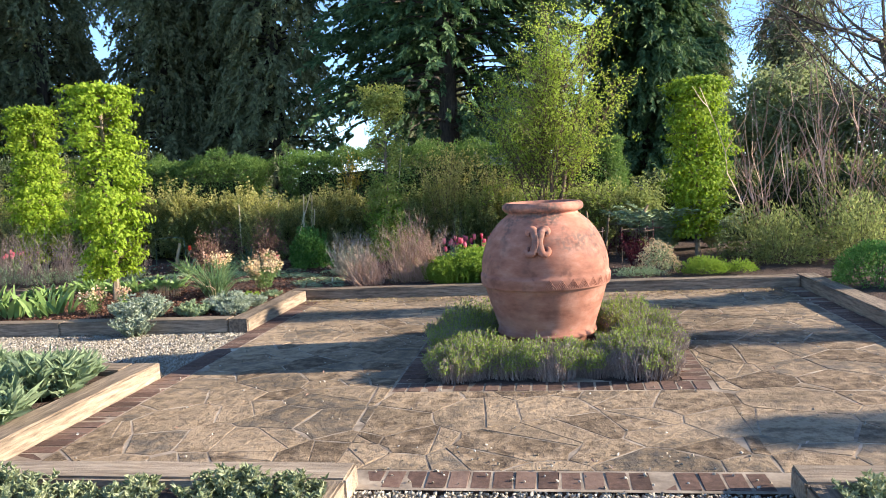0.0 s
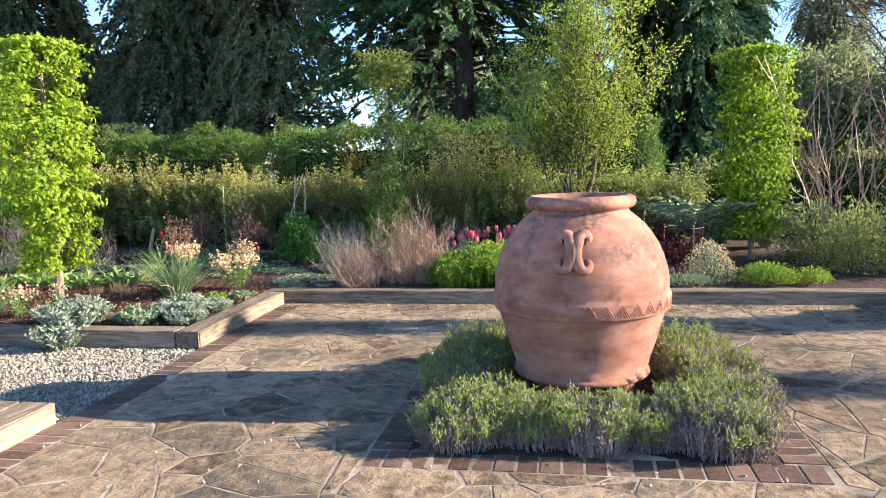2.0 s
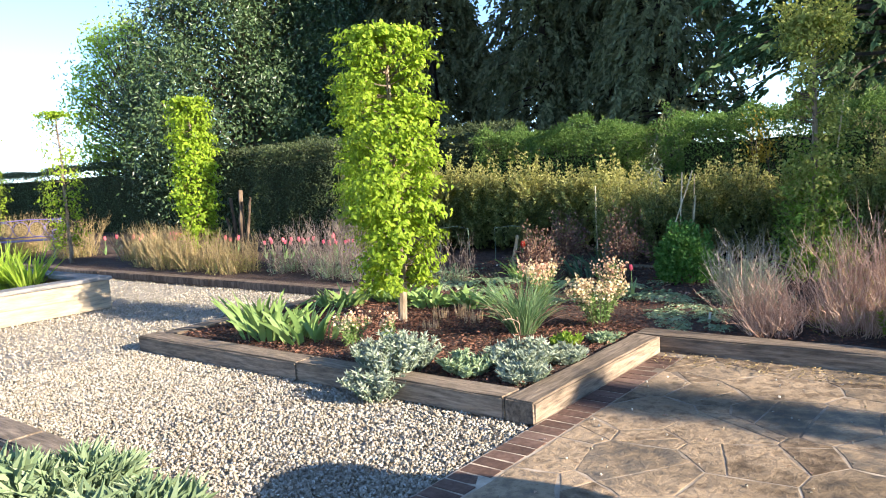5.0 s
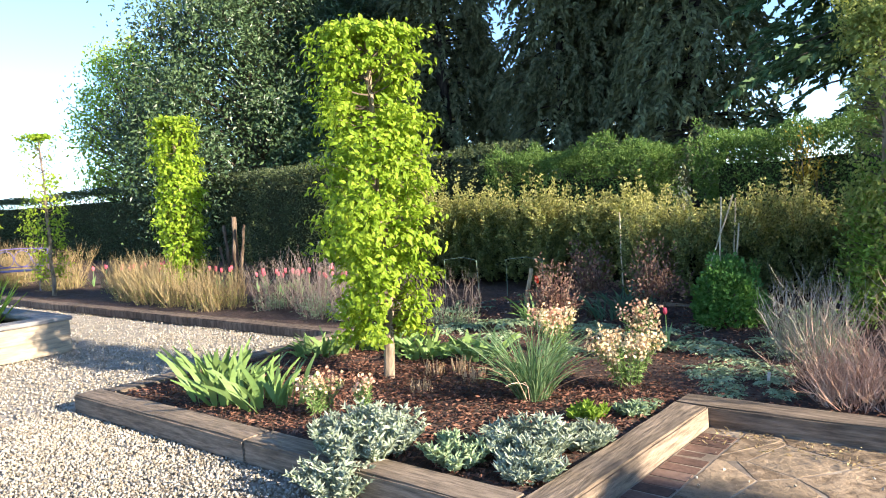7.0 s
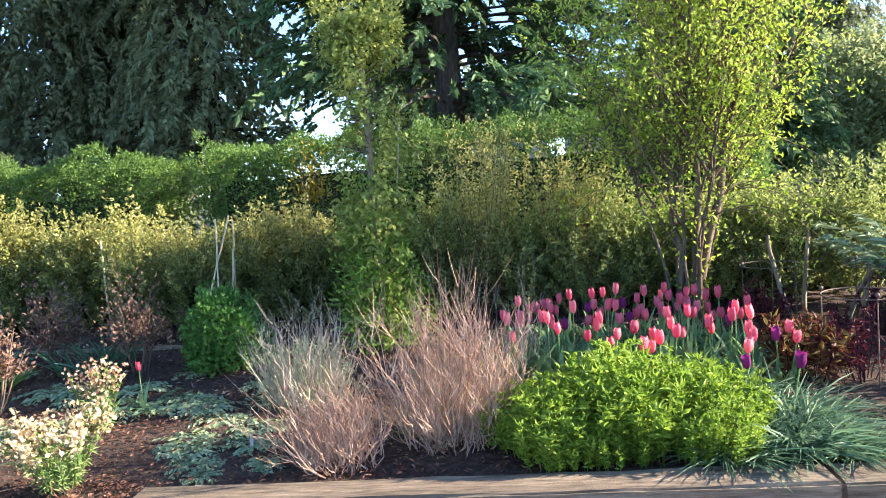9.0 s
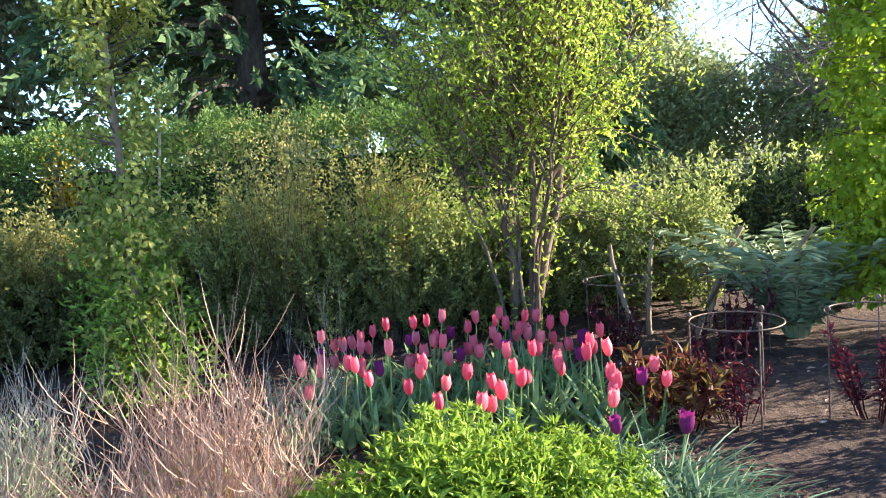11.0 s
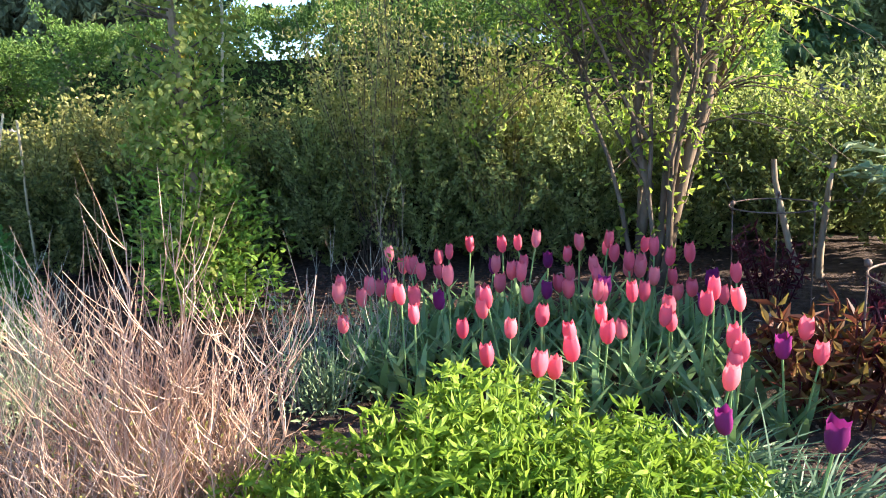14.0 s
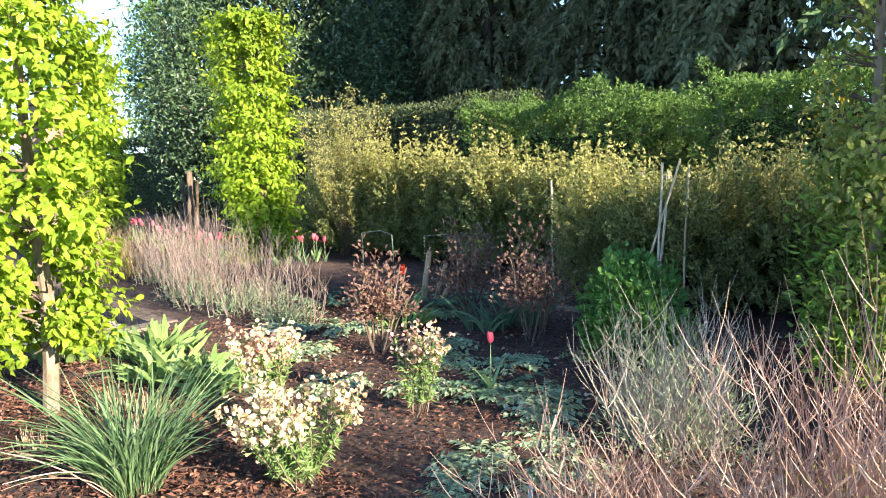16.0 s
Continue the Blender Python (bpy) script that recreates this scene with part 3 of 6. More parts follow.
def column_wood(h, z0, r):
    k = 9
    trunk = np.stack([0.012 * np.cumsum(R.normal(size=k)), 0.012 * np.cumsum(R.normal(size=k)), np.linspace(-0.05, h + z0 - 0.08, k)], 1)[None]
    n = 120
    i = R.uniform(0.12, 0.97, n)
    p0 = np.stack([np.interp(i, np.linspace(0, 1, k), trunk[0, :, j]) for j in range(3)], 1)
    a = R.random(n) * 2 * PI
    d = np.stack([np.cos(a), np.sin(a), 0.25 + 0.2 * R.normal(size=n)], 1)
    br = curves(p0, d, r * R.uniform(0.7, 1.0, n), np.array([[0, 0, 0.1]]) * np.ones((n, 1)), 4, 0.1)
    return (mesh_np("trunk", *tubes(trunk, np.linspace(0.045, 0.015, k)[None], 8)), mesh_np("branches", *tubes(br, np.array([[0.008, 0.006, 0.005, 0.002]]))))


def column(at, r=0.44, h=2.55, z0=0.32, n=12500, leaf=0.064, material=None, gaps=0.0, label="tall clipped hornbeam column in fresh lime-green leaf", turn=0, tilt=(0, 0)):
    t = thing("hornbeam_column", at, label, "tree", "hornbeam columns", turn=turn)
    t.matrix_basis = pose(*at, tilt[0], tilt[1], turn)
    tr, br = column_wood(h, z0, r)
    part("trunk", tr, M_PALEBARK, t)
    part("branches", br, M_BARK, t)
    part("crown", column_mesh(r, h, z0, n, leaf, gaps), material or M_HORN, t)
    return t


near = column((-5.52, 8.95, 0.1), r=0.4, h=2.42, gaps=0.45, n=14000, leaf=0.06)
second = column((-8.66, 11.89, 0.07), h=2.6, r=0.4)
column((-12.3, 11.3, 0.08), r=0.34, h=2.6, n=6000, leaf=0.08)
thin = column((-16.4, 10.9, 0.08), r=0.36, n=3500, h=2.75, gaps=0.7, material=M_HORN, label="thin young hornbeam column with sparse fresh leaves")
copy_thing(thin, pose(-21.2, 11.3, 0.08, 0, 0, 120))
column((2.33, 11.8, 0.1), h=2.32, r=0.42, n=11000)
SLIM = Matrix.Diagonal((0.72, 0.72, 1.0, 1.0))
copy_thing(second, pose(5.5, 8.62, 0.1, 0, 0, 40) @ SLIM)
# two unseen columns, added off to the right to throw shadow bands on the paving
copy_thing(near, pose(9.4, 4.8, 0.08, 0, 0, 140) @ SLIM)
copy_thing(second, pose(9.4, 7.12, 0.08, 0, 0, 200) @ SLIM)
mid = column((-2.57, 12.3, 0.1), r=0.3, h=2.5, z0=0.25, n=9000, leaf=0.05, material=M_HORNOLD, gaps=0.75, label="slender hornbeam column with sparse olive leaves and clipped flat top")
cb = R.uniform(-1, 1, (1500, 3)) * [0.35, 0.31, 0.24] * (1 + 0.08 * R.normal(size=(1500, 1))) + [0, 0, 2.68]
v1, f1 = leaves(cb, R.normal(size=(1500, 3)), 0.05, 0.028)
part("cap", mesh_np("cap", v1, f1), M_HORNOLD, mid, "box-shaped clipped olive top")
v1, f1 = clump_leaves(3600, 0.44, 0.38, 1.5, 0.062, 0.022, 0.3, 0.1, 0.05, 0.4, ovals)
part("climber", mesh_np("climber", v1, f1), M_BROAD, mid, "fresh green lower growth")


# the multi-stemmed tree behind the tulips
def multistem(at):
    t = thing("multistem_tree", at, "multi-stemmed small tree with fine yellow-green spring leaves", "tree")
    k = 11
    s = np.linspace(0, 1, k)
    # base x, base y, lean x, lean y, sweep x, height, girth
    plan = ((0.03, 0.0, 0.44, 0.05, -0.04, 3.8, 0.042), (0.0, 0.02, 0.2, 0.14, 0.1, 3.8, 0.026), (-0.03, 0.0, 0.06, -0.14, 0.12, 3.7, 0.028), (0.01, -0.03, 0.36, -0.16, 0.05, 3.1, 0.02), (-0.08, 0.02, 0.0, 0.05, -0.02, 3.2, 0.03),
            (-0.06, -0.02, 0.16, -0.06, -0.2, 3.0, 0.014), (-0.09, 0.02, -0.5, 0.12, -0.1, 2.7, 0.014), (0.03, 0.03, 0.6, 0.25, 0.2, 2.8, 0.014), (-0.05, 0.04, -0.1, 0.33, 0.2, 2.9, 0.016))
    n = len(plan)
    stems = []
    for bx, by, lx, ly, sx, h, girth in plan:
        p = np.stack([bx + lx * s * h * 0.5 + sx * s * s * h * 0.35, by + ly * s * h * 0.5, s * h - 0.05], 1)[None]
        w = np.cumsum(R.normal(size=(k, 3)) * 0.034, 0) * [1, 1, 0.2]
        p = p + (w - w[:1])
        stems.append(p[0])
        part("stem", smooth(mesh_np("stem", *tubes(p, girth * (1.15 - 0.95 * s)[None], 8))), M_BARK if girth < 0.016 else M_TREEBARK, t)
    stems = np.array(stems)
    for q in range(16):
        i, j = int(R.integers(0, n)), int(R.integers(2, 6))
        b = R.random() * 2 * PI
        lp = curves(stems[i, j][None], np.array([[0.55 * math.cos(b), 0.55 * math.sin(b), 1.0]]), R.uniform(0.9, 1.5), np.array([[0, 0, 0.1]]), 8, 0.09)
        part("limb", smooth(mesh_np("limb", *tubes(lp, np.linspace(0.013, 0.005, 8)[None], 6))), M_TREEBARK, t)
    m = 560
    i, j = R.integers(0, n, m), R.integers(4, k - 1, m)
    q0 = stems[i, j] + (stems[i, j + 1] - stems[i, j]) * R.random((m, 1))
    b = R.random(m) * 2 * PI
    dd = np.stack([np.cos(b), np.sin(b), R.uniform(0.3, 1.7, m)], 1)
    br = curves(q0, dd, R.uniform(0.45, 1.15, m) * (1.3 - 0.07 * j), np.array([[0, 0, 0.05]]) * np.ones((m, 1)), 8, 0.12)
    # the lower twigs arch over and hang
    low = 45
    iz, jz = R.integers(0, n, low), R.integers(3, 7, low)
    b = R.random(low) * 2 * PI
    hang = curves(stems[iz, jz], np.stack([np.cos(b), np.sin(b), 0.55 + 0 * b], 1), R.uniform(0.7, 1.15, low), np.array([[0, 0, -0.75]]) * np.ones((low, 1)), 8, 0.1)
    br = np.concatenate([br, hang])
    part("branches", mesh_np("branches", *tubes(br, np.linspace(0.0075, 0.0015, 8)[None])), M_TREEBARK, t)
    # side twigs carry the leaves in loose sprays
    m = len(br) * 6
    i, j = R.integers(0, len(br), m), R.integers(2, 8, m)
    spray = curves(br[i, j], R.normal(size=(m, 3)) + [0, 0, 0.15], R.uniform(0.1, 0.3, m), np.array([[0, 0, -0.25]]) * np.ones((m, 1)), 6, 0.08)
    part("shoots", mesh_np("shoots", *tubes(spray[:, ::2], np.array([[0.0022, 0.0016, 0.001]]))), M_TREEBARK, t)
    c = np.repeat(np.concatenate([spray[:, 1:].reshape(-1, 3), br[:, 3:].reshape(-1, 3)]), 1, 0)
    c = c + R.normal(size=c.shape) * 0.014
    w = len(c)
    part("crown", mesh_np("crown", *leaves(c, R.normal(size=(w, 3)) + [0, 0, -0.1], 0.05 * R.uniform(0.5, 1.3, w), 0.023 * R.uniform(0.7, 1.2, w))), M_TREELEAF, t)
    z = R.uniform(0.1, 1.3, 260)
    i = R.integers(0, n, 260)
    c = np.stack([np.stack([np.interp(z[q], stems[i[q], :, 2], stems[i[q], :, x]) for x in range(2)] + [z[q]]) for q in range(260)])
    part("shoots", mesh_np("shoots", *leaves(c + R.normal(size=(260, 3)) * 0.04, R.normal(size=(260, 3)), 0.05, 0.03)), M_TREELEAF, t)


multistem((0.04, 12.65, 0.1))


# clipped hedges: a box coloured as dark inner shade under a skin of leaves
def hedge(name, x0, x1, y0, y1, h, n, leaf, material, label, tips=0, tip_h=0.3, wave=0.12, core=True, lumps=1.3, tipmat=None, z=0.1, group="hedges"):
    t = thing(name, ((x0 + x1) / 2, (y0 + y1) / 2, z), label, "hedge", group)
    lx, ly = x1 - x0, y1 - y0
    a, b, c = lx * ly, lx * h, ly * h
    pick = R.choice(5, n, p=np.array([a, b, b, c, c]) / (a + 2 * b + 2 * c))
    u, v = R.random(n), R.random(n)
    X = np.where(pick == 3, 0, np.where(pick == 4, 1, u))
    Y = np.where(pick == 1, 0, np.where(pick == 2, 1, np.where(pick == 0, v, u)))
    Z = np.where(pick == 0, 1, v)
    p = np.stack([(X - 0.5) * lx, (Y - 0.5) * ly, Z * h], 1)
    nor = np.stack([(pick == 4) * 1.0 - (pick == 3), (pick == 2) * 1.0 - (pick == 1), (pick == 0) * 1.0], 1)
    off = np.array([noise.noise(Vector(q + [x0, 0, 0]) * lumps) + 0.5 * noise.noise(Vector(q) * lumps * 3.1) for q in p])
    p += nor * (off * wave + R.uniform(-0.09, 0.03, n))[:, None]
    p[:, 2] = np.maximum(p[:, 2], 0.02)
    part("foliage", mesh_np("foliage", *leaves(p, nor * 0.6 + [0, 0, 0.3] + 0.8 * R.normal(size=(n, 3)), leaf * R.uniform(0.6, 1.3, n), leaf * 0.5 * R.uniform(0.7, 1.2, n))), material, t)
    if core:
        part("body", box_mesh(lx - 0.3 - wave, ly - 0.3 - 1.3 * wave, h - 0.2 - 0.8 * wave, 0.05, 0.02, 8), M_CORE, t, "dark box painted as the shaded inside")
    if tips:
        # the hedge is a row of upright bushy plants; yellow tips also paint in sunlight
        green, gold, sticks = [], [], []
        for row in (-0.42, 0.05):
            x = -lx / 2
            while x < lx / 2:
                x += R.uniform(0.28, 0.56)
                tall = h * R.uniform(0.86, 1.12) + tip_h * max(0, 0.15 + 0.9 * noise.noise((x * 0.7 + x0, row, 4.0)))
                wide = R.uniform(0.16, 0.34)
                m = 1150
                a, s = R.random(m) * 2 * PI, R.random(m) ** 0.75
                bump = np.array([noise.noise((2.2 * math.cos(b), 2.2 * math.sin(b) + x, 6 * c)) for b, c in zip(a, s)])
                q = wide * np.sqrt(np.clip(1.02 - s ** 3, 0.02, 1)) * (1 + 0.55 * bump) * R.uniform(0.72, 1.05, m)
                c = np.stack([x + q * np.cos(a), row * ly + q * np.sin(a), s * tall], 1)
                d = np.stack([np.cos(a), np.sin(a), 0.9 + 0 * a], 1) + 0.6 * R.normal(size=(m, 3))
                # more tip colour higher up: new growth plus painted sunlight
                lit = R.random(m) < 0.75 * s ** 2.5
                green.append((c[~lit], d[~lit]))
                gold.append((c[lit], d[lit]))
                count = int(R.integers(5, 12))
                p0 = np.array([x, row * ly, tall * 0.72]) + R.normal(size=(count, 3)) * [0.1, 0.1, 0.08]
                p = curves(p0, R.normal(size=(count, 3)) * [0.2, 0.2, 0] + [0, 0, 1], tall * 0.28 + tip_h * R.uniform(0.05, 0.6, count), np.zeros((count, 3)), 11, 0.05)
                sticks.append(p)
                cc = np.repeat(p[:, 1:].reshape(-1, 3), tips, 0)
                gold.append((cc + 0.018 * R.normal(size=cc.shape), R.normal(size=cc.shape) + [0, 0, 0.7]))
        part("shoots", mesh_np("shoots", *tubes(np.concatenate(sticks), 0.003)), M_BARK, t)
        for nm, sets, mt, lb in (("clumps", green, material, "bushy upright growth"), ("shoot_leaves", gold, tipmat or M_HEDGETIP, "yellow-green new shoots with sunlight painted into their colour")):
            c, d = np.concatenate([q[0] for q in sets]), np.concatenate([q[1] for q in sets])
            m = len(c)
            part(nm, mesh_np(nm, *leaves(c, d, leaf * R.uniform(0.6, 1.3, m), leaf * 0.48)), mt, t, lb)
    return t


def row_hedge(x0, x1, y0, y1, h, leaf, material, label, tip_h, tipmat):
    """Upright bushy plants in three uneven rows, feathered with leafy shoots; the yellow of the tips also paints in
    sunlight.
    """
    t = thing("yew_hedge", ((x0 + x1) / 2, (y0 + y1) / 2, 0.1), label, "hedge", "front hedge")
    lx, ly = x1 - x0, y1 - y0
    # dark slab behind the plants, its colour playing the inner shade
    part("body", box_mesh(lx - 0.1, 0.25, h - 0.35, 0.05, 0.02, 8), M_CORE, t, "dark box painted as the shaded inside").location = (0, 0.28, 0)
    paths, gold = [], []
    for row, fewer in ((-0.42, 1.0), (-0.1, 1.0), (0.3, 0.7)):
        x = -lx / 2 + R.uniform(0, 0.3)
        while x < lx / 2:
            tall = h * R.uniform(0.74, 1.2) + tip_h * max(0, 0.1 + 0.9 * noise.noise((x * 0.8 + x0, row * 3, 4.0)))
            wide = R.uniform(0.17, 0.3)
            m = int(120 * fewer)
            a, z = R.random(m) * 2 * PI, R.random(m) ** 0.85
            out = np.stack([np.cos(a), np.sin(a), 0 * a], 1)
            bulge = 1 + 0.5 * np.array([noise.noise((2 * math.cos(b), 2 * math.sin(b) + x, 5 * c)) for b, c in zip(a, z)])
            rad = wide * bulge * np.sqrt(np.clip(1.0 - 0.8 * z ** 2, 0.05, 1)) * R.uniform(0.35, 0.85, m)
            p0 = out * rad[:, None] + np.stack([x + 0 * a, row * ly + R.normal() * 0.1 + 0 * a, z * tall * 0.8], 1)
            L = R.uniform(0.14, 0.34, m) * (0.8 + 0.6 * z)
            paths.append(curves(p0, out * R.uniform(0.4, 1.5, (m, 1)) + [0, 0, 1] + 0.3 * R.normal(size=(m, 3)), L, np.array([[0, 0, 0.15]]) * np.ones((m, 1)), 9, 0.06))
            # gold share grows with height, for new shoots and for sunlit tops
            gold.append(R.random(m) < np.clip(2.1 * z - 1.05, 0.04, 0.95))
            # a few long leaders stand above the rest
            m = int(R.integers(3, 9))
            p0 = np.array([x, row * ly, tall * 0.7]) + R.normal(size=(m, 3)) * [0.1, 0.1, 0.06]
            paths.append(curves(p0, R.normal(size=(m, 3)) * [0.22, 0.22, 0] + [0, 0, 1], tall * 0.26 + tip_h * R.uniform(0.1, 0.7, m), np.zeros((m, 3)), 9, 0.05))
            gold.append(np.ones(m, dtype=bool))
            x += R.uniform(0.36, 0.74)
    p, gold = np.concatenate(paths), np.concatenate(gold)
    p[..., 2] = np.maximum(p[..., 2], 0.02)
    part("shoots", mesh_np("shoots", *tubes(p[:, ::2], 0.0016)), M_DARKBARK, t)
    tang = unit(np.gradient(p, axis=1))
    side = unit(np.cross(tang, rand_dirs(len(p))[:, None]))
    for nm, pick, mt, lb in (("clumps", ~gold, material, "bushy upright growth"), ("shoot_leaves", gold, tipmat, "yellow-green new shoots with sunlight painted into their colour")):
        sets = []
        for sg in (-1, 1):
            for rep in range(2):
                c = p[pick][:, 1:].reshape(-1, 3)
                d = (tang[pick][:, 1:] * 0.8 + sg * side[pick][:, 1:]).reshape(-1, 3) + 0.4 * R.normal(size=c.shape)
                m = len(c)
                sets.append(leaves(c + 0.01 * R.normal(size=c.shape), d, leaf * R.uniform(0.55, 1.25, m), leaf * 0.62 * R.uniform(0.7, 1.2, m)))
        part(nm, mesh_np(nm, *merge(*sets)), mt, t, lb)
    return t


row_hedge(-5.4, -2.3, 13.25, 14.15, 0.95, 0.042, M_HEDGE, "dark green clipped hedge with yellowish new shoots", 0.42, M_HEDGETIP)
row_hedge(-2.3, 1.9, 13.25, 14.15, 1.0, 0.042, M_YEWDARK, "feathery dark green hedge of upright evergreen plants", 0.42, M_YEWTIP)
row_hedge(-11.5, -5.4, 13.9, 14.8, 1.15, 0.046, M_HEDGE, "dark green clipped hedge with yellowish new shoots", 0.6, M_HEDGETIP)
hedge("tall_hedge", -5.6, 1.6, 15.6, 17.2, 2.0, 64000, 0.055, M_BACKHEDGE, "tall flat-topped clipped hedge in mid green", wave=0.26, lumps=2.0, group="back hedge")
hedge("tall_hedge", -9.4, -6.4, 15.6, 17.2, 2.0, 34000, 0.055, M_BACKHEDGE, "rounded clipped hedge block in mid green", wave=0.34, lumps=1.7, group="back hedge")
hedge("tall_hedge", -44, -9.6, 16.2, 17.8, 2.25, 60000, 0.08, M_HEDGEDK, "long dark clipped boundary hedge", wave=0.16, lumps=0.6, group="back hedge")
hedge("tall_hedge", -45.6, -44, -6, 17.8, 2.4, 22000, 0.09, M_HEDGEDK, "long dark clipped boundary hedge", wave=0.16, lumps=0.6, group="back hedge")
hedge("tall_hedge", -14.8, -11.9, 14.3, 15.9, 2.15, 14000, 0.065, M_HEDGEDK, "dark domed clipped hedge block", wave=0.25, lumps=0.7, group="back hedge")
hedge("rough_hedge", 1.9, 9.5, 14.2, 15.4, 1.1, 14000, 0.07, M_HEDGEDK, "loose dark hedge in front of a grey fence", 2, 0.3, wave=0.3, group="back hedge", tipmat=M_YEWTIP)
for x, y, h in ((-9.8, 13.85, 2.2), (-1.75, 13.4, 1.85), (-0.9, 13.4, 1.7)):
    b = thing("hedge_shrub", (x, y, 0.1), "upright golden-tipped shrub growing out of the hedge", "shrub", "golden shrubs")
    p0 = disc(70, 0.16)
    pp = curves(p0, R.normal(size=(70, 3)) * 0.16 + [0, 0, 1], h * R.uniform(0.6, 1.05, 70), np.zeros((70, 3)), 14, 0.03)
    part("stems", mesh_np("stems", *tubes(pp, 0.0024)), M_BARK, b)
    cc = np.repeat(pp[:, 4:].reshape(-1, 3), 11, 0)
    m = len(cc)
    part("foliage", mesh_np("foliage", *leaves(cc + 0.03 * R.normal(size=(m, 3)), R.normal(size=(m, 3)) + [0, 0, 0.6], 0.038, 0.017)), M_HEDGETIP, b)
v1, f1 = clump_leaves(420, 0.3, 0.16, 0.75, 0.055, 0.03, 0.1, lump=0.6)
b = thing("golden_shrub", (-4.05, 15.55, 0.1), "yellow-leaved shrub against the tall hedge", "shrub")
part("stems", twig_mesh(20, 0.1, 1.7, 0.2, 0.006, 1), M_BARK, b)
part("foliage", mesh_np("foliage", v1 + [0, 0, 1.25], f1), M_LAURELTIP, b)


# conifers and other background trees
def conifer(at, h, r, n, leaf, material, label, low=1.5, droop=1.15, top=0.35, trunk=0.28, turn=0):
    t = thing("conifer", at, label, "tree", "boundary conifers", turn=turn)
    k = 12
    tp = np.stack([0.05 * np.cumsum(R.normal(size=k)) * 0.5, 0.05 * np.cumsum(R.normal(size=k)) * 0.5, np.linspace(-0.15, h, k)], 1)[None]
    part("trunk", smooth(mesh_np("trunk", *tubes(tp, np.linspace(trunk, 0.03, k)[None], 8))), M_DARKBARK, t)
    m = int(h * 17)
    z = np.sort(R.random(m)) * (h - low) * 0.97 + low
    a = R.random(m) * 2 * PI
    f = (z - low) / (h - low)
    reach = r * (top + (1 - top) * (1 - f) ** 0.8) * R.uniform(0.65, 1.12, m)
    p0 = np.stack([np.zeros(m), np.zeros(m), z], 1)
    d = np.stack([np.cos(a), np.sin(a), 0.25 + 0 * a], 1)
    limb = curves(p0, d, reach, np.array([[0, 0, -0.35]]) * np.ones((m, 1)), 7, 0.05)
    part("limbs", mesh_np("limbs", *tubes(limb, np.linspace(0.045, 0.01, 7)[None], 3)), M_DARKBARK, t)
    w = n // 20
    i = R.integers(0, m, w)
    s = R.beta(2.4, 1.1, w)
    j = np.clip((s * 6).astype(int), 0, 5)
    fr = (s * 6 - j)[:, None]
    c = limb[i, j] * (1 - fr) + limb[i, j + 1] * fr + R.normal(size=(w, 3)) * (0.1 + 0.05 * r * (1 - f[i]))[:, None]
    out = unit((c - limb[i, 0]) * [1, 1, 0] + 0.3 * R.normal(size=(w, 3)) * [1, 1, 0])
    c[:, 2] = np.maximum(c[:, 2], 0.9)
    q = curves(c, out * (0.95 if droop < 1 else 0.55) + [0, 0, 0.1] + 0.25 * R.normal(size=(w, 3)), R.uniform(0.45, 0.95, w) * leaf / 0.22, np.array([[0, 0, -droop * 0.9]]) * np.ones((w, 1)), 11, 0.04)
    tang = unit(np.gradient(q, axis=1))
    side = unit(np.cross(tang, unit(out + 0.6 * R.normal(size=(w, 3)))[:, None]))
    sets = []
    for sg in (-1, 1):
        cc = q[:, 1:].reshape(-1, 3)
        dd = (side[:, 1:] * sg * 0.75 + tang[:, 1:] + np.array([0, 0, -0.25])).reshape(-1, 3)
        z_ = len(cc)
        sets.append(leaves(cc, dd + 0.15 * R.normal(size=(z_, 3)), leaf * 0.95 * R.uniform(0.6, 1.2, z_), leaf * 0.46 * R.uniform(0.7, 1.2, z_), 0.15, 0.1))
    part("crown", mesh_np("crown", *merge(*sets)), material, t)
    return t


DK = "tall dark green cypress with drooping sprays behind the hedge"
c1 = conifer((-7.9, 22.0, -0.1), 15, 1.8, 42000, 0.2, M_CONIFER, DK, 1.9)
c2 = conifer((-11.85, 22.8, -0.1), 15, 1.95, 56000, 0.2, M_CONIFER, DK, 1.0)
copy_thing(c1, pose(-10.3, 23.5, -0.1, 0, 0, 130))
copy_thing(c2, pose(-16.3, 23.0, -0.1, 0, 0, 70))
copy_thing(c1, pose(-14.9, 23.6, -0.1, 0, 0, 250) @ Matrix.Scale(0.4, 4))
copy_thing(c1, pose(-14.0, 24.2, -0.1, 0, 0, 10) @ Matrix.Scale(0.34, 4))
copy_thing(c2, pose(-19.5, 24.5, -0.1, 0, 0, 200))
copy_thing(c2, pose(-13.5, 28.0, -0.1, 0, 0, 20))
copy_thing(c1, pose(-4.6, 31.0, -0.1, 0, 0, 60))
copy_thing(c1, pose(-24, 26, -0.1, 0, 0, 310))
conifer((-2.75, 21.8, -0.1), 13, 3.9, 64000, 0.22, M_CEDAR, "broad spreading conifer with dark trunk and layered green boughs", 2.75, 0.45, 0.55, 0.36)
conifer((3.1, 23.5, -0.1), 12, 1.6, 72000, 0.24, M_CEDAR, "dense columnar dark conifer", 0.5, 0.7, 0.55)


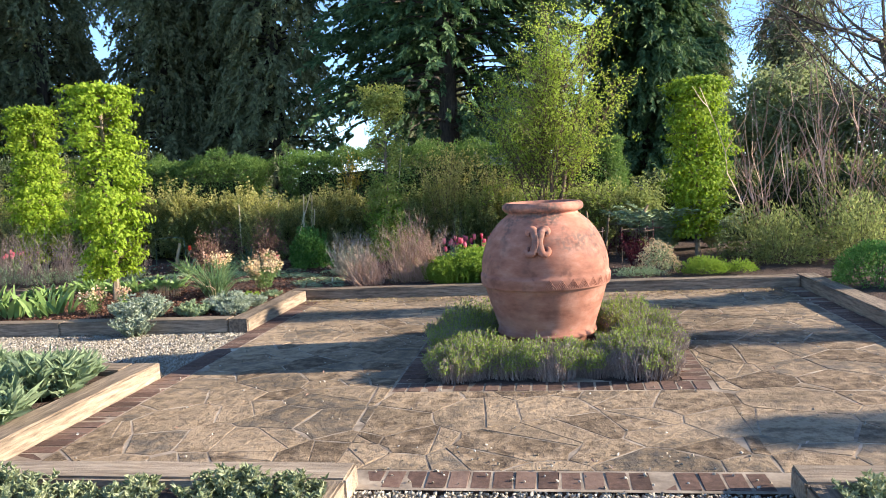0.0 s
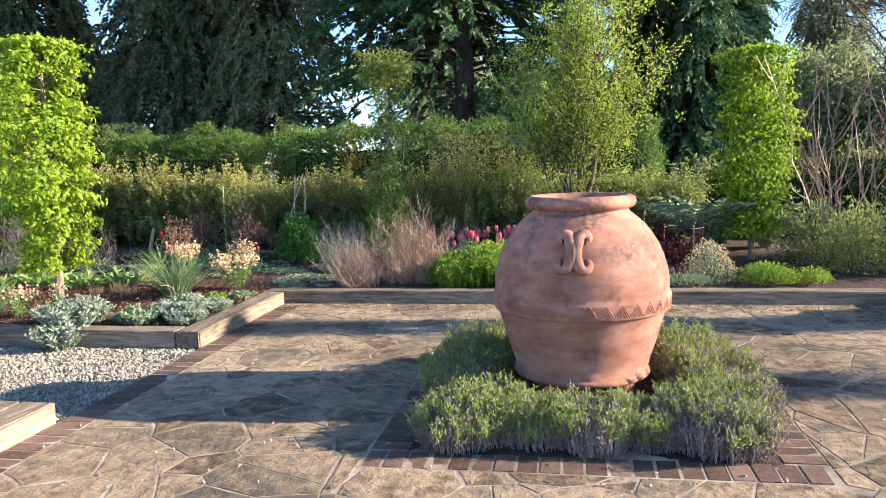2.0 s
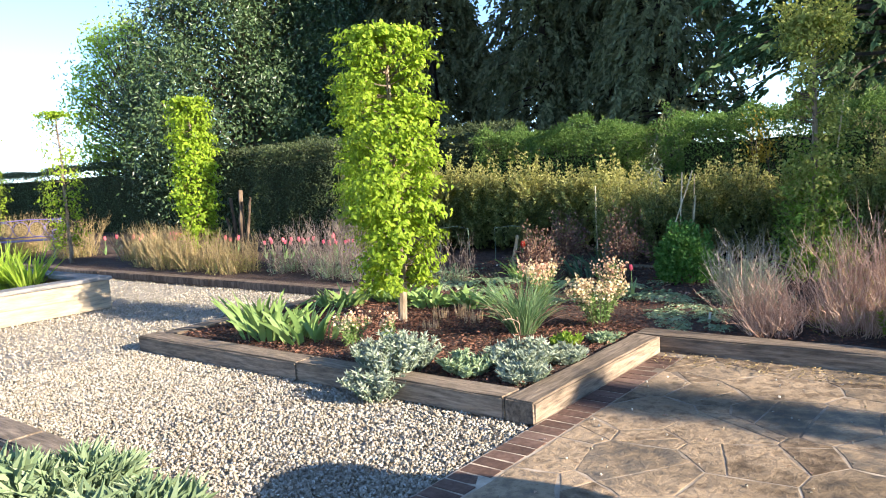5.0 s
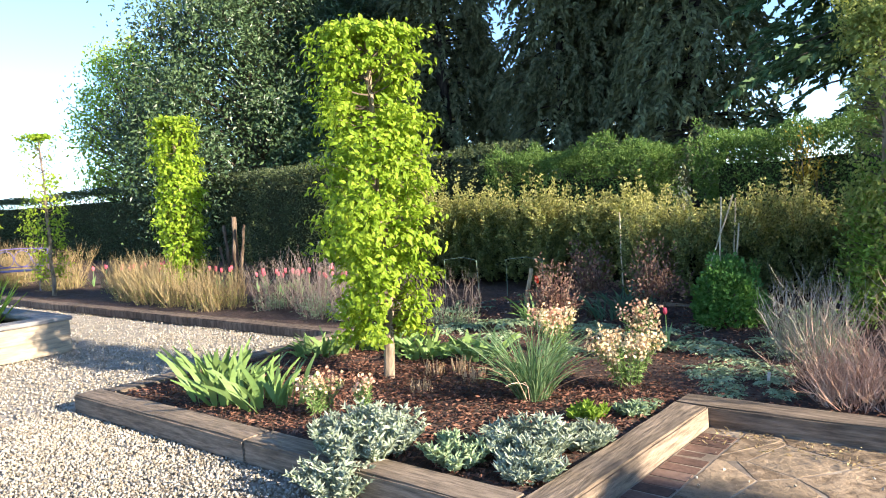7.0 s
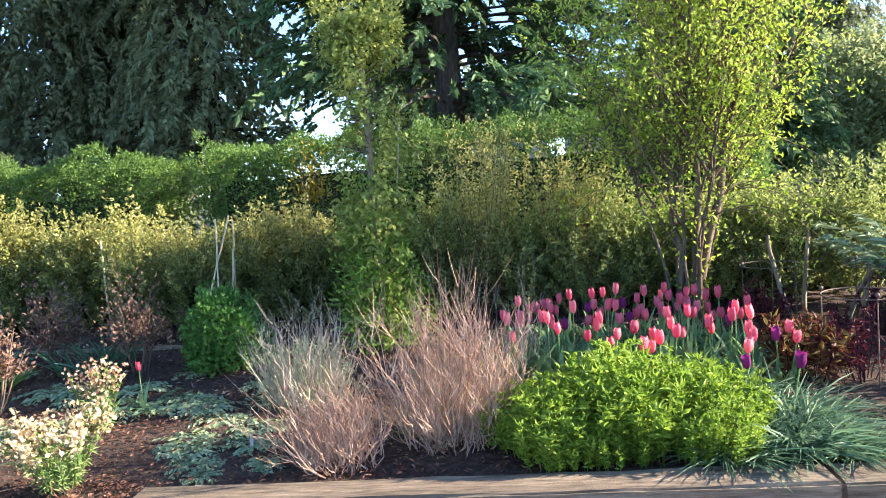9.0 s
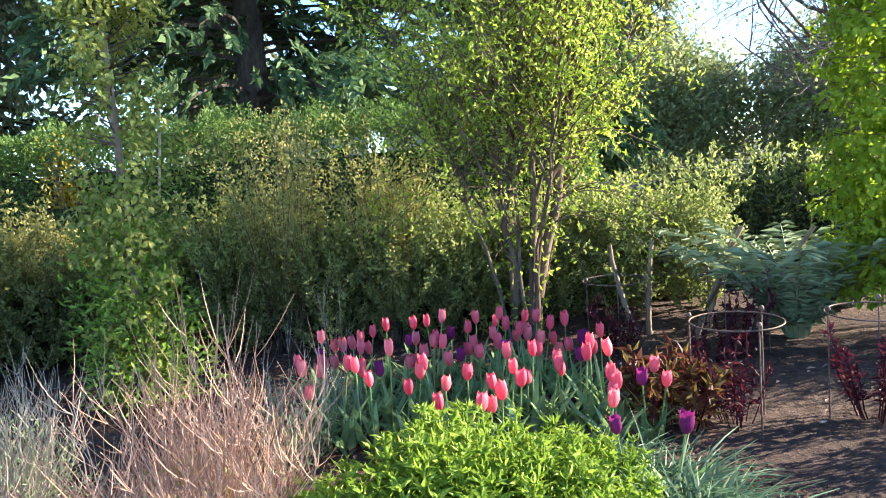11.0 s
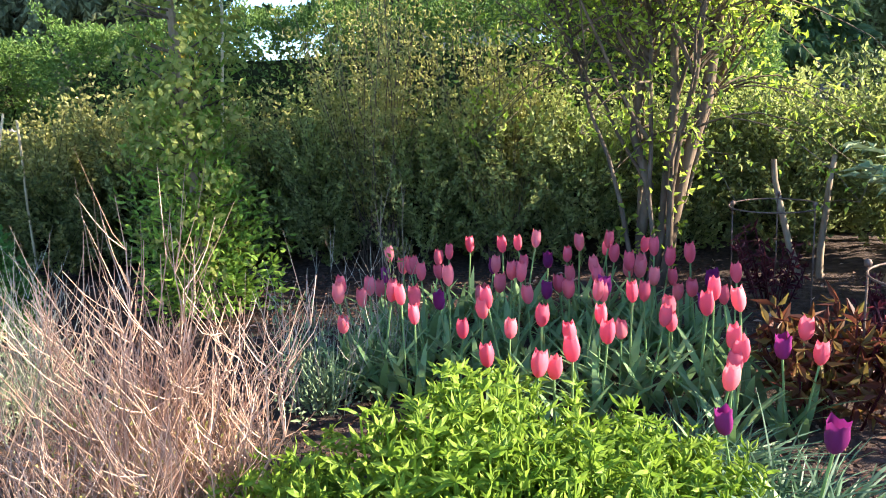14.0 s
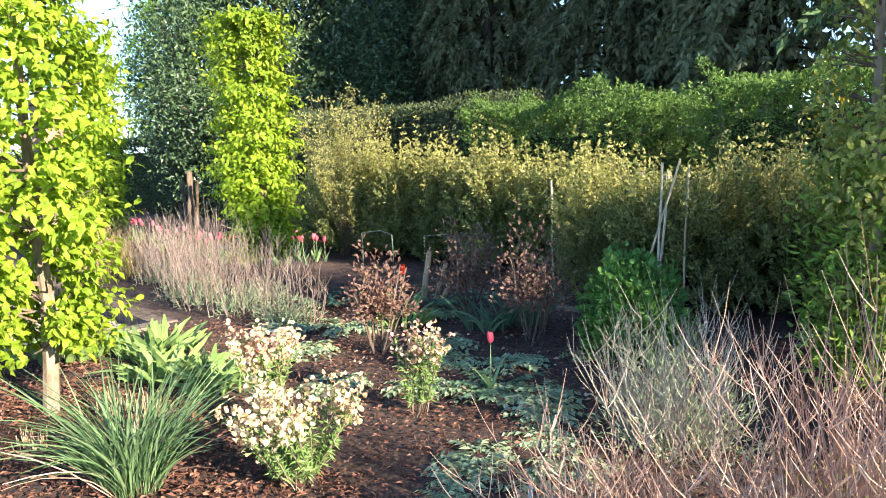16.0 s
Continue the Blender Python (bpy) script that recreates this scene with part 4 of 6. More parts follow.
def broadleaf(at, h, r, n, leaf, material, label, low=1.0, group="", wood=None, squash=1.0):
    t = thing("broadleaf_tree", at, label, "tree", group)
    k = 8
    tp = np.stack([0.08 * np.cumsum(R.normal(size=k)), 0.08 * np.cumsum(R.normal(size=k)), np.linspace(-0.15, h * 0.85, k)], 1)[None]
    part("trunk", smooth(mesh_np("trunk", *tubes(tp, np.linspace(0.03 * h, 0.02, k)[None], 8))), wood or M_BARK, t)
    m = 240
    z = R.random(m)
    a = R.random(m) * 2 * PI
    prof = np.sqrt(np.clip(1 - (2 * z - 0.85) ** 2 / 1.4, 0.05, 1))
    cc = np.stack([r * prof * np.cos(a) * R.uniform(0.45, 0.95, m), r * prof * np.sin(a) * R.uniform(0.45, 0.95, m) * squash, low + (h - low) * z], 1)
    st = np.stack([0 * z, 0 * z, np.clip(cc[:, 2] * 0.75, 0.3, h * 0.8)], 1)
    limb = curves(st, cc - st, np.linalg.norm(cc - st, axis=1), np.zeros((m, 3)), 6, 0.08)
    part("limbs", mesh_np("limbs", *tubes(limb, np.linspace(0.05, 0.012, 6)[None] * h / 9, 4)), wood or M_BARK, t)
    i = R.integers(0, m, n)
    c = limb[i, -1] + R.normal(size=(n, 3)) * r * 0.115
    c[:, 2] = np.maximum(c[:, 2], 0.3)
    part("crown", mesh_np("crown", *leaves(c, R.normal(size=(n, 3)) + [0, 0, -0.3], leaf * R.uniform(0.6, 1.3, n), leaf * 0.5)), material, t)
    return t


holly = broadleaf((-20.3, 18.8, -0.1), 9.0, 4.0, 90000, 0.14, M_HOLLY, "large dense evergreen tree with glossy grey-green leaves", 0.6)
copy_thing(holly, pose(-20.8, 23.5, -0.1, 0, 0, 120))
broadleaf((-27.6, 18.9, -0.1), 7.6, 2.2, 11000, 0.15, M_TREELEAF, "young tree in pale yellow-green leaf", 2.0)
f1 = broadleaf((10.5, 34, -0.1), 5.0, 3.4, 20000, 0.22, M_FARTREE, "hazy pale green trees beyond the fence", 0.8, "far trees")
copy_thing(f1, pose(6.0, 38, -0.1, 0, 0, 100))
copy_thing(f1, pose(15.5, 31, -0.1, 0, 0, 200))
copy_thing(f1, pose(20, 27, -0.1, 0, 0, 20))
copy_thing(c1, pose(9.0, 46, -0.1, 0, 0, 140))
copy_thing(c1, pose(12.2, 40, -0.1, 0, 0, 40))


def bare_tree(at, h, spread, label, material, seed_dir=(0, 0), n1=7):
    t = thing("bare_tree", at, label, "tree")
    k = 8
    tp = np.stack([np.linspace(0, seed_dir[0], k) ** 1, np.linspace(0, seed_dir[1], k), np.linspace(-0.15, h * 0.62, k)], 1)[None]
    part("trunk", mesh_np("trunk", *tubes(tp, np.linspace(0.22, 0.1, k)[None], 8)), material, t)
    lim = []
    p0 = np.repeat(tp[0, 3:], 4, 0)
    m = len(p0)
    a = R.random(m) * 2 * PI
    l1 = curves(p0, np.stack([np.cos(a), np.sin(a), R.uniform(0.2, 1, m)], 1), spread * R.uniform(0.7, 1.1, m), np.array([[0, 0, 0.2]]) * np.ones((m, 1)), 8, 0.1)
    lim.append(tubes(l1, np.linspace(0.05, 0.014, 8)[None], 4))
    src, rad, ln = l1, 0.022, spread * 0.5
    for lv in range(3):
        w = len(src) * (6 if lv < 2 else 3)
        i, j = R.integers(0, len(src), w), R.integers(2, src.shape[1], w)
        q0 = src[i, j]
        dd = unit(src[i, j] - src[i, j - 1]) + 0.75 * R.normal(size=(w, 3))
        src = curves(q0, dd, ln * R.uniform(0.5, 1.1, w), np.array([[0, 0, -0.1]]) * np.ones((w, 1)), 6, 0.12)
        lim.append(tubes(src, rad * np.linspace(1, 0.5, 6)[None]))
        rad, ln = rad * 0.5, ln * 0.55
    part("limbs", mesh_np("limbs", *merge(*[(v, q) for v, q in lim])), material, t)
    c = src[:, -1]
    part("buds", mesh_np("buds", *leaves(c, R.normal(size=(len(c), 3)), 0.09, 0.05)), M_FARTREE, t)
    return t


bare_tree((10.4, 22.5, -0.1), 7.5, 4.2, "bare spring tree with fine twisting branches", M_BARK, (-1.2, 0))


# ---- the jar in its lavender bed ----
JAR_PROFILE = [(0.02, 0.02), (0.31, 0.0), (0.325, 0.02), (0.335, 0.08), (0.35, 0.105), (0.408, 0.12), (0.418, 0.135), (0.412, 0.152), (0.4, 0.16), (0.418, 0.23), (0.445, 0.31), (0.472, 0.4), (0.495, 0.48), (0.508, 0.525), (0.512, 0.53),
               (0.529, 0.534), (0.534, 0.545), (0.54, 0.61), (0.538, 0.63), (0.524, 0.636), (0.527, 0.66), (0.526, 0.72), (0.515, 0.78), (0.495, 0.85), (0.465, 0.92), (0.425, 0.985), (0.38, 1.04), (0.33, 1.085), (0.298, 1.108), (0.287, 1.12), (0.29, 1.13),
               (0.315, 1.138), (0.332, 1.155), (0.336, 1.175), (0.328, 1.197), (0.308, 1.21), (0.29, 1.212), (0.272, 1.205), (0.262, 1.18), (0.262, 1.12), (0.3, 1.06), (0.36, 0.98), (0.02, 0.9)]


def jar_r(z):
    rz = [(b, a) for a, b in JAR_PROFILE[1:36]]
    return float(np.interp(z, [q[0] for q in rz], [q[1] for q in rz]))


jar = thing("terracotta_jar", (0.06, 6.3, 0.045), "huge round terracotta oil jar with weathered lichen-grey shoulders", "jar")
part("body", smooth(mesh_np("body", *lathe(JAR_PROFILE, 96))), M_TERRA, jar)


def on_jar(u, z, out, facing):
    """A point on the jar at u metres round from the way facing and height z, out metres off its skin."""
    r = jar_r(z)
    a = facing + u / r
    return ((r + out) * math.cos(a), (r + out) * math.sin(a), z)


def scroll(side, facing):
    """One half of the lug: an upright bar that curls outwards at both ends."""
    pts = []
    for i in range(10):
        th = PI * (-0.35 + 1.35 * i / 9)
        q = 0.014 + 0.02 * i / 9
        pts.append((0.082 + q * math.cos(th), 0.985 + q * math.sin(th)))
    for i in range(1, 8):
        s = i / 8
        pts.append((0.048 - 0.014 * math.sin(s * PI), 0.985 - 0.13 * s))
    for i in range(10):
        th = PI * (1.0 + 1.45 * i / 9)
        q = 0.038 - 0.024 * i / 9
        pts.append((0.088 + q * math.cos(th), 0.855 + q * math.sin(th)))
    k = len(pts)
    q = np.array(pts)
    along = np.gradient(q, axis=0)
    across = np.stack([-along[:, 1], along[:, 0]], 1) / np.linalg.norm(along, axis=1)[:, None]
    bulk = np.sin(np.linspace(0, PI, k))
    v = []
    for i in range(k):
        half, deep = 0.012 + 0.02 * bulk[i], 0.028 + 0.022 * bulk[i]
        for w, o in ((-1, -0.01), (-1, deep * 0.7), (-0.65, deep), (0.65, deep), (1, deep * 0.7), (1, -0.01)):
            u, z = q[i] + across[i] * half * w
            v.append(on_jar(side * (u - 0.025), z, o, facing))
    idx = np.arange(k * 6).reshape(k, 6)
    f = np.stack([idx[:-1], np.roll(idx, -1, 1)[:-1], np.roll(idx, -1, 1)[1:], idx[1:]], -1).reshape(-1, 4)
    ends = np.array([[0, 1, 2, 3], [0, 3, 4, 5]])
    f = np.concatenate([f, ends, ends + (k - 1) * 6])
    return np.array(v), f if side < 0 else f[:, ::-1]


for facing in (radians(-95), radians(85)):
    part("handle", smooth(mesh_np("handle", *merge(scroll(1, facing), scroll(-1, facing)))), M_TERRA, jar, "scrolled moulded lug")
zig = []
for i in range(10):
    u0 = -0.1 + i * 0.094
    for j, (w, h0) in enumerate(((0.047, 0.622), (0.032, 0.602), (0.016, 0.58))):
        for sg in (-1, 1):
            zig.append(tubes(np.array([[on_jar(u0 + sg * w * (1 - s), 0.55 + (h0 - 0.55) * s, -0.0012, radians(-75)) for s in (0, 0.33, 0.66, 1)]]), 0.0042, 4))
part("zigzag_band", mesh_np("zigzag", *merge(*zig)), M_TERRA, jar, "zigzag relief on the middle band")


def lavender(at, r, label, green):
    t = thing("lavender", at, label, "lavender", "lavender round the jar")
    n = 560
    p0 = disc(n, r * 0.86)
    out = unit(p0 + 0.3 * r * R.normal(size=(n, 3)) * [1, 1, 0])
    tuft = np.array([noise.noise((a * 14 + at[0] * 9, b * 14, at[1])) for a, b, _ in p0])
    L = R.uniform(0.17, 0.23, n) * (1.12 - 0.62 * (np.linalg.norm(p0, axis=1) / r) ** 2) * (1 + 0.4 * tuft)
    p = curves(p0, out * 0.45 * R.random((n, 1)) + [0, 0, 1], L, out * 0.1, 5, 0.06)
    part("stems", mesh_np("stems", *tubes(p, 0.0028)), M_LAVGREY, t)
    c = np.repeat(p[:, 1:].reshape(-1, 3), 3, 0)
    m = len(c)
    part("old_leaves", mesh_np("old_leaves", *leaves(c + R.normal(size=(m, 3)) * 0.008, R.normal(size=(m, 3)) * 0.5 + [0, 0, 1], 0.035 * R.uniform(0.6, 1.2, m), 0.006)), M_LAVGREY, t, "faded grey-purple foliage")
    c = np.repeat(p[np.argsort(-tuft + 0.25 * R.normal(size=n))[: int(n * green)], 3:].reshape(-1, 3), 10, 0)
    m = len(c)
    part("foliage", mesh_np("foliage", *leaves(c + R.normal(size=(m, 3)) * [0.009, 0.009, 0.016], R.normal(size=(m, 3)) * 0.8 + [0, 0, 0.9], 0.027 * R.uniform(0.6, 1.3, m), 0.007)), M_LAVGREEN, t)
    return t


lav = [lavender((-0.45, 5.6, 0.0), 0.28, "bushy lavender with fresh green tips round the jar", 0.6), lavender((0.1, 5.47, 0.0), 0.22, "lavender with grey stems and green tips round the jar", 0.45), lavender((0.65, 5.6, 0.0), 0.28, "lavender with faded purple-grey stems round the jar", 0.24)]
for i, (x, y) in enumerate(((-0.2, 5.52), (0.4, 5.5), (0.85, 5.95), (0.85, 6.4), (0.75, 6.85), (0.3, 6.98), (-0.2, 6.98), (-0.58, 6.8), (-0.66, 6.4), (-0.66, 6.0), (0.76, 5.5), (-0.6, 5.47))):
    copy_thing(lav[(0, 1, 2, 2, 0, 1, 0, 0, 0, 1, 2, 0)[i]], pose(x, y, 0.0, 0, 0, 47 * i) @ Matrix.Scale((0.8, 0.8, 1.05, 1.1, 1.1, 0.9, 0.9, 1.15, 1.1, 1.05, 1.0, 0.9)[i], 4))

for i in range(9):
    a = 2 * PI * i / 9 + 0.3
    copy_thing(lav[(0, 1, 2)[i % 3]], pose(0.06 + 0.68 * math.cos(a), 6.3 + 0.68 * math.sin(a), 0.0, 0, 0, 71 * i) @ Matrix.Scale(0.72, 4))

# ---- dry shrubs, perennials and bulbs of the back border ----
straw = thing("dry_shrub", (-1.78, 10.02, SOIL), "tall bushy shrub of pinkish straw-coloured dry stems", "shrub")
part("stems", twig_mesh(185, 0.28, 0.6, 0.5, 0.0026, 11, 0.7, 10, wig=0.45), M_STRAW, straw)
v1, f1 = clump_leaves(1500, 0.38, 0.35, 0.5, 0.02, 0.01, 0.3)
part("buds", mesh_np("buds", v1, f1), M_HEDGETIP, straw, "sparse yellow-green buds")
part("branches", twig_mesh(45, 0.12, 0.8, 0.22, 0.0025, 8, 0.4, 8, lean=(0.02, 0.05), wig=0.13), M_STRAW, straw)
straw = thing("dry_shrub", (-2.33, 9.74, SOIL), "low fanning shrub of pinkish straw-coloured dry stems", "shrub")
part("stems", twig_mesh(125, 0.2, 0.44, 0.9, 0.0027, 10, 0.8, 10, lean=(-0.25, -0.05), wig=0.36), M_STRAW, straw)
grey = thing("grey_shrub", (-2.85, 10.85, SOIL), "wispy grey-green dry shrub", "shrub")
part("stems", twig_mesh(170, 0.22, 0.55, 0.7, 0.0022, 5, 0.5, 8), M_GREYSTEM, grey)
v1, f1 = clump_leaves(2600, 0.42, 0.36, 0.42, 0.035, 0.008, 0.2)
part("foliage", mesh_np("foliage", v1, f1), M_SAGE, grey)
tall = thing("bare_shoot", (-1.35, 11.6, SOIL), "slim upright bare shoots with a few buds", "shrub")
part("stems", twig_mesh(5, 0.04, 0.8, 0.12, 0.0028, 3), M_PALEBARK, tall)
v1, f1 = clump_leaves(120, 0.07, 0.07, 1.1, 0.03, 0.015, 0.2)
part("buds", mesh_np("buds", v1, f1), M_HEDGETIP, tall)


def phlox(at, r, h, label):
    t = thing("leafy_perennial", at, label, "perennial", "bright green perennials")
    n = 110
    p0 = disc(n, r)
    out = p0 / r
    L = h * R.uniform(0.58, 1.08, n) * (1 - 0.3 * np.linalg.norm(out, axis=1) ** 2)
    p = curves(p0, out * 0.3 + [0, 0, 1], L, np.zeros((n, 3)), 8, 0.03)
    part("stems", mesh_np("stems", *tubes(p, 0.0035)), M_PHLOX, t)
    c = np.repeat(p[:, 2:].reshape(-1, 3), 8, 0)
    m = len(c)
    a = R.random(m) * 2 * PI
    part("foliage", mesh_np("foliage", *ovals(c, np.stack([np.cos(a), np.sin(a), R.uniform(0.0, 1.1, m)], 1), 0.056 * R.uniform(0.6, 1.25, m), 0.014, 0.2, 0.3)), M_PHLOX, t)
    return t


ph = phlox((-1.05, 9.85, SOIL), 0.3, 0.43, "bushy bright green leafy perennial beside the tulips")
for x, y, a, s in ((-0.72, 9.8, 50, 0.92), (-0.42, 9.95, 100, 0.8), (-0.8, 10.15, 160, 1.0), (-1.22, 9.66, 220, 0.7), (-0.5, 9.62, 280, 0.62), (-0.95, 9.6, 30, 0.5), (-1.35, 9.85, 75, 0.72)):
    copy_thing(ph, pose(x, y, SOIL, 0, 0, a) @ Matrix.Scale(s, 4))
strap = thing("strappy_clump", (-0.1, 9.72, SOIL), "arching blue-green strappy clump by the sleeper", "perennial", "strappy clumps")
part("blades", grass_mesh(460, 0.2, 0.33, 0.009, 0.9, 1.0), M_BLUEGRASS, strap)
for x, y, a, q in ((-0.42, 9.62, 120, 0.75), (-0.05, 10.05, 200, 0.9), (-0.22, 10.35, 260, 0.8), (0.1, 9.62, 40, 0.65)):
    copy_thing(strap, pose(x, y, SOIL, 0, 0, a) @ Matrix.Scale(q, 4))


def tulip(bloom_mat, h, label, slim=1.0, open_=0.0):
    t = thing("tulip", (0, 0, -30), label, "tulip", "tulips")
    k = 6
    p = curves(np.zeros((1, 3)), np.array([[0.05, 0.03, 1.0]]), h, np.array([[0.03, -0.03, 0]]), k)
    part("stem", smooth(mesh_np("stem", *tubes(p, 0.0042, 6))), M_TULLEAF, t)
    top = p[0, -1]
    th = np.arange(18) * 2 * PI / 18
    rows = []
    for i, (r, z) in enumerate(((0.004, -0.004), (0.018, 0.004), (0.026, 0.018), (0.029, 0.034), (0.026, 0.05), (0.02 + open_, 0.064))):
        lobe = 1 + 0.09 * np.cos(3 * th) * (i > 0) + 0.05 * np.cos(6 * th + 0.5) * i / 5
        zz = z + (0.004 * np.cos(3 * th) * (i == 5)) + 0.004 * np.cos(6 * th) * (i >= 4)
        rows.append(np.stack([r * 0.88 * slim * lobe * np.cos(th), r * 0.88 * slim * lobe * np.sin(th), zz * 1.28], 1) * 0.95)
    rows = np.array(rows)
    idx = np.arange(rows.shape[0] * 18).reshape(-1, 18)
    q = np.stack([idx[:-1], np.roll(idx, -1, 1)[:-1], np.roll(idx, -1, 1)[1:], idx[1:]], -1).reshape(-1, 4)
    part("bloom", smooth(mesh_np("bloom", rows.reshape(-1, 3) + top, q)), bloom_mat, t)
    for i in range(3):
        a = 2.1 * i + R.random()
        d = np.array([[math.cos(a) * 0.35, math.sin(a) * 0.35, 1]])
        lp = curves(np.array([[0, 0, 0.0]]), d, h * (0.85 - 0.12 * i), np.array([[math.cos(a) * 0.25, math.sin(a) * 0.25, -0.12]]), 6)
        part("leaf", mesh_np("leaf", *ribbons(lp, np.array([[0.018, 0.032, 0.036, 0.03, 0.018, 0.002]]), d)), M_TULLEAF, t)
    return t


CORAL = "coral-pink tulip with upright cupped bloom and grey-green leaves"
kinds = [tulip(M_TULIP, 0.36, CORAL), tulip(M_TULIP, 0.31, CORAL, 1.1), tulip(M_TULIP, 0.4, CORAL, 0.95), tulip(M_TULIPDK, 0.3, "dark purple tulip among coral ones", 1.1, 0.008), tulip(M_TULIPRED, 0.38, "bright red tulip in the far border", 1.05)]


def plant_tulip(kind, x, y, z=SOIL, s=1.0):
    copy_thing(kinds[kind], pose(x, y, z, R.uniform(-7, 7), R.uniform(-7, 7), R.uniform(0, 360)) @ Matrix.Scale(s * R.uniform(0.9, 1.08), 4))


placed = []
tries = 0
while len(placed) < 92 and tries < 4000:
    tries += 1
    x, y = R.uniform(-1.5, 0.6), R.uniform(10.3, 12.1)
    front = 11.08 - 0.55 * (x + 1.6) / 1.7
    if y < front or x > 0.27 - 0.25 * (y - 10.6) or min((math.hypot(x - a, y - b) for a, b in placed), default=9) < 0.075:
        continue
    placed.append((x, y))
for i, (x, y) in enumerate(placed):
    plant_tulip(3 if i % 9 == 5 else i % 3, x, y)
for x, y in ((-0.02, 10.02), (-0.16, 10.16)):
    plant_tulip(3, x, y)
for x, y in ((0.18, 10.65), (-0.1, 10.5), (-0.18, 10.42), (-0.05, 10.62), (-0.65, 10.55), (-0.58, 10.6), (-0.85, 10.62), (-0.72, 10.48)):
    plant_tulip(1, x, y)
tb = thing("tulip_foliage", (-0.55, 11.2, SOIL), "grey-green tulip leaves massed under the blooms", "foliage", kind="stuff")
p0 = np.array([(x + 0.55 + R.normal() * 0.05, y - 11.2 + R.normal() * 0.05, 0) for x, y in placed for _ in range(6)])
n = len(p0)
a = R.random(n) * 2 * PI
out = np.stack([np.cos(a), np.sin(a), 0 * a], 1)
lp = curves(p0, out * 0.5 + [0, 0, 1], R.uniform(0.16, 0.3, n), out * 0.4 + [0, 0, -0.25], 6)
part("blades", mesh_np("blades", *ribbons(lp, np.array([[0.016, 0.03, 0.034, 0.028, 0.016, 0.002]]), out)), leafy("tulip_blade", (0.11, 0.2, 0.085), (0.2, 0.31, 0.13), (0.31, 0.43, 0.19), trans=0.45), tb)

# grey-green wisps between the dry shrub and the tulips
for x, y, h in ((-1.55, 10.95, 0.26), (-1.35, 11.3, 0.3), (-1.72, 11.35, 0.3)):
    b = bush("catmint", (x, y, SOIL), 0.22, 0.2, h, 520, 0.034, 0.012, M_LAMB, "loose grey-green catmint beside the tulips", "perennial", 16, 0.7, 0.15, 0.5, "catmint clumps", M_SAGE)
    part("stalk", twig_mesh(14, 0.12, h * 1.7, 0.5, 0.002, 3), M_GREYSTEM, b, "thin grey wispy stalks")

# lone tulips, and the red drift in the far border
plant_tulip(0, -4.0, 10.84, SOIL, 0.78)
plant_tulip(4, -5.9, 11.7, SOIL, 1.0)
for i in range(34):
    plant_tulip(1, R.uniform(-12.1, -9.6), R.uniform(12.2, 13.4), 0.07, 1.0)
for i in range(26):
    plant_tulip(1, R.uniform(-17.5, -12.8), R.uniform(12.0, 13.2), 0.07, 1.1)

# dahlia ring supports
def ring_support(at, r, h, label="rusty hoop plant support on three legs"):
    t = thing("plant_support", at, label, "plant support", "hoop supports")
    th = np.linspace(0, 2 * PI, 33)
    part("hoop", mesh_np("hoop", *tubes(np.stack([r * np.cos(th), r * np.sin(th), 0 * th + h], 1)[None], 0.004, 6)), M_IRON, t)
    for i in range(3):
        a = 2 * PI * i / 3 + 0.5
        leg = part("leg", mesh_np("leg", *tubes(np.array([[(r * math.cos(a), r * math.sin(a), z) for z in (-0.05, h * 0.5, h + 0.02)]]), 0.004, 6)), M_IRON, t)
        part("knob", smooth(mesh_np("knob", *lathe([(0.001, h + 0.01), (0.012, h + 0.018), (0.014, h + 0.028), (0.01, h + 0.038), (0.001, h + 0.042)], 10))), M_IRON, leg).location = (r * math.cos(a), r * math.sin(a), 0)
    return t


rs = ring_support((0.64, 10.75, SOIL), 0.22, 0.53)
copy_thing(rs, pose(0.56, 12.2, SOIL, 0, 0, 40))
copy_thing(rs, pose(1.24, 11.9, SOIL, 0, 0, 80))
copy_thing(rs, pose(1.3, 10.65, SOIL, 0, 0, 20))


def dark_plant(at, r, h, n, material, label, length=0.07, stem=M_DARKRED):
    t = thing("dark_perennial", at, label, "perennial", "dark-leaved perennials")
    p0 = disc(n, r * 0.5)
    p = curves(p0, p0 / r * 0.9 + np.array([0, 0, 1.0]), h * R.uniform(0.6, 1.05, n), np.zeros((n, 3)), 7, 0.05)
    part("stems", mesh_np("stems", *tubes(p, 0.004)), stem, t)
    c = np.repeat(p[:, 2:].reshape(-1, 3), 5, 0)
    m = len(c)
    part("foliage", mesh_np("foliage", *leaves(c, R.normal(size=(m, 3)) + [0, 0, 0.3], length * R.uniform(0.6, 1.2, m), length * 0.3)), material, t)
    return t


dark_plant((0.35, 10.85, SOIL), 0.3, 0.36, 34, M_PEONY, "young peony with mahogany and green leaves", 0.085)
dp = dark_plant((0.64, 10.75, SOIL), 0.17, 0.42, 16, M_DARKRED, "dark crimson shoots inside a hoop support", 0.05)
copy_thing(dp, pose(0.56, 12.15, SOIL, 0, 0, 60))
copy_thing(dp, pose(1.3, 10.65, SOIL, 0, 0, 120) @ Matrix.Scale(1.15, 4))
copy_thing(dp, pose(1.24, 11.9, SOIL, 0, 0, 200) @ Matrix.Scale(1.1, 4))
copy_thing(dp, pose(0.85, 11.5, SOIL, 0, 0, 300) @ Matrix.Scale(0.8, 4))
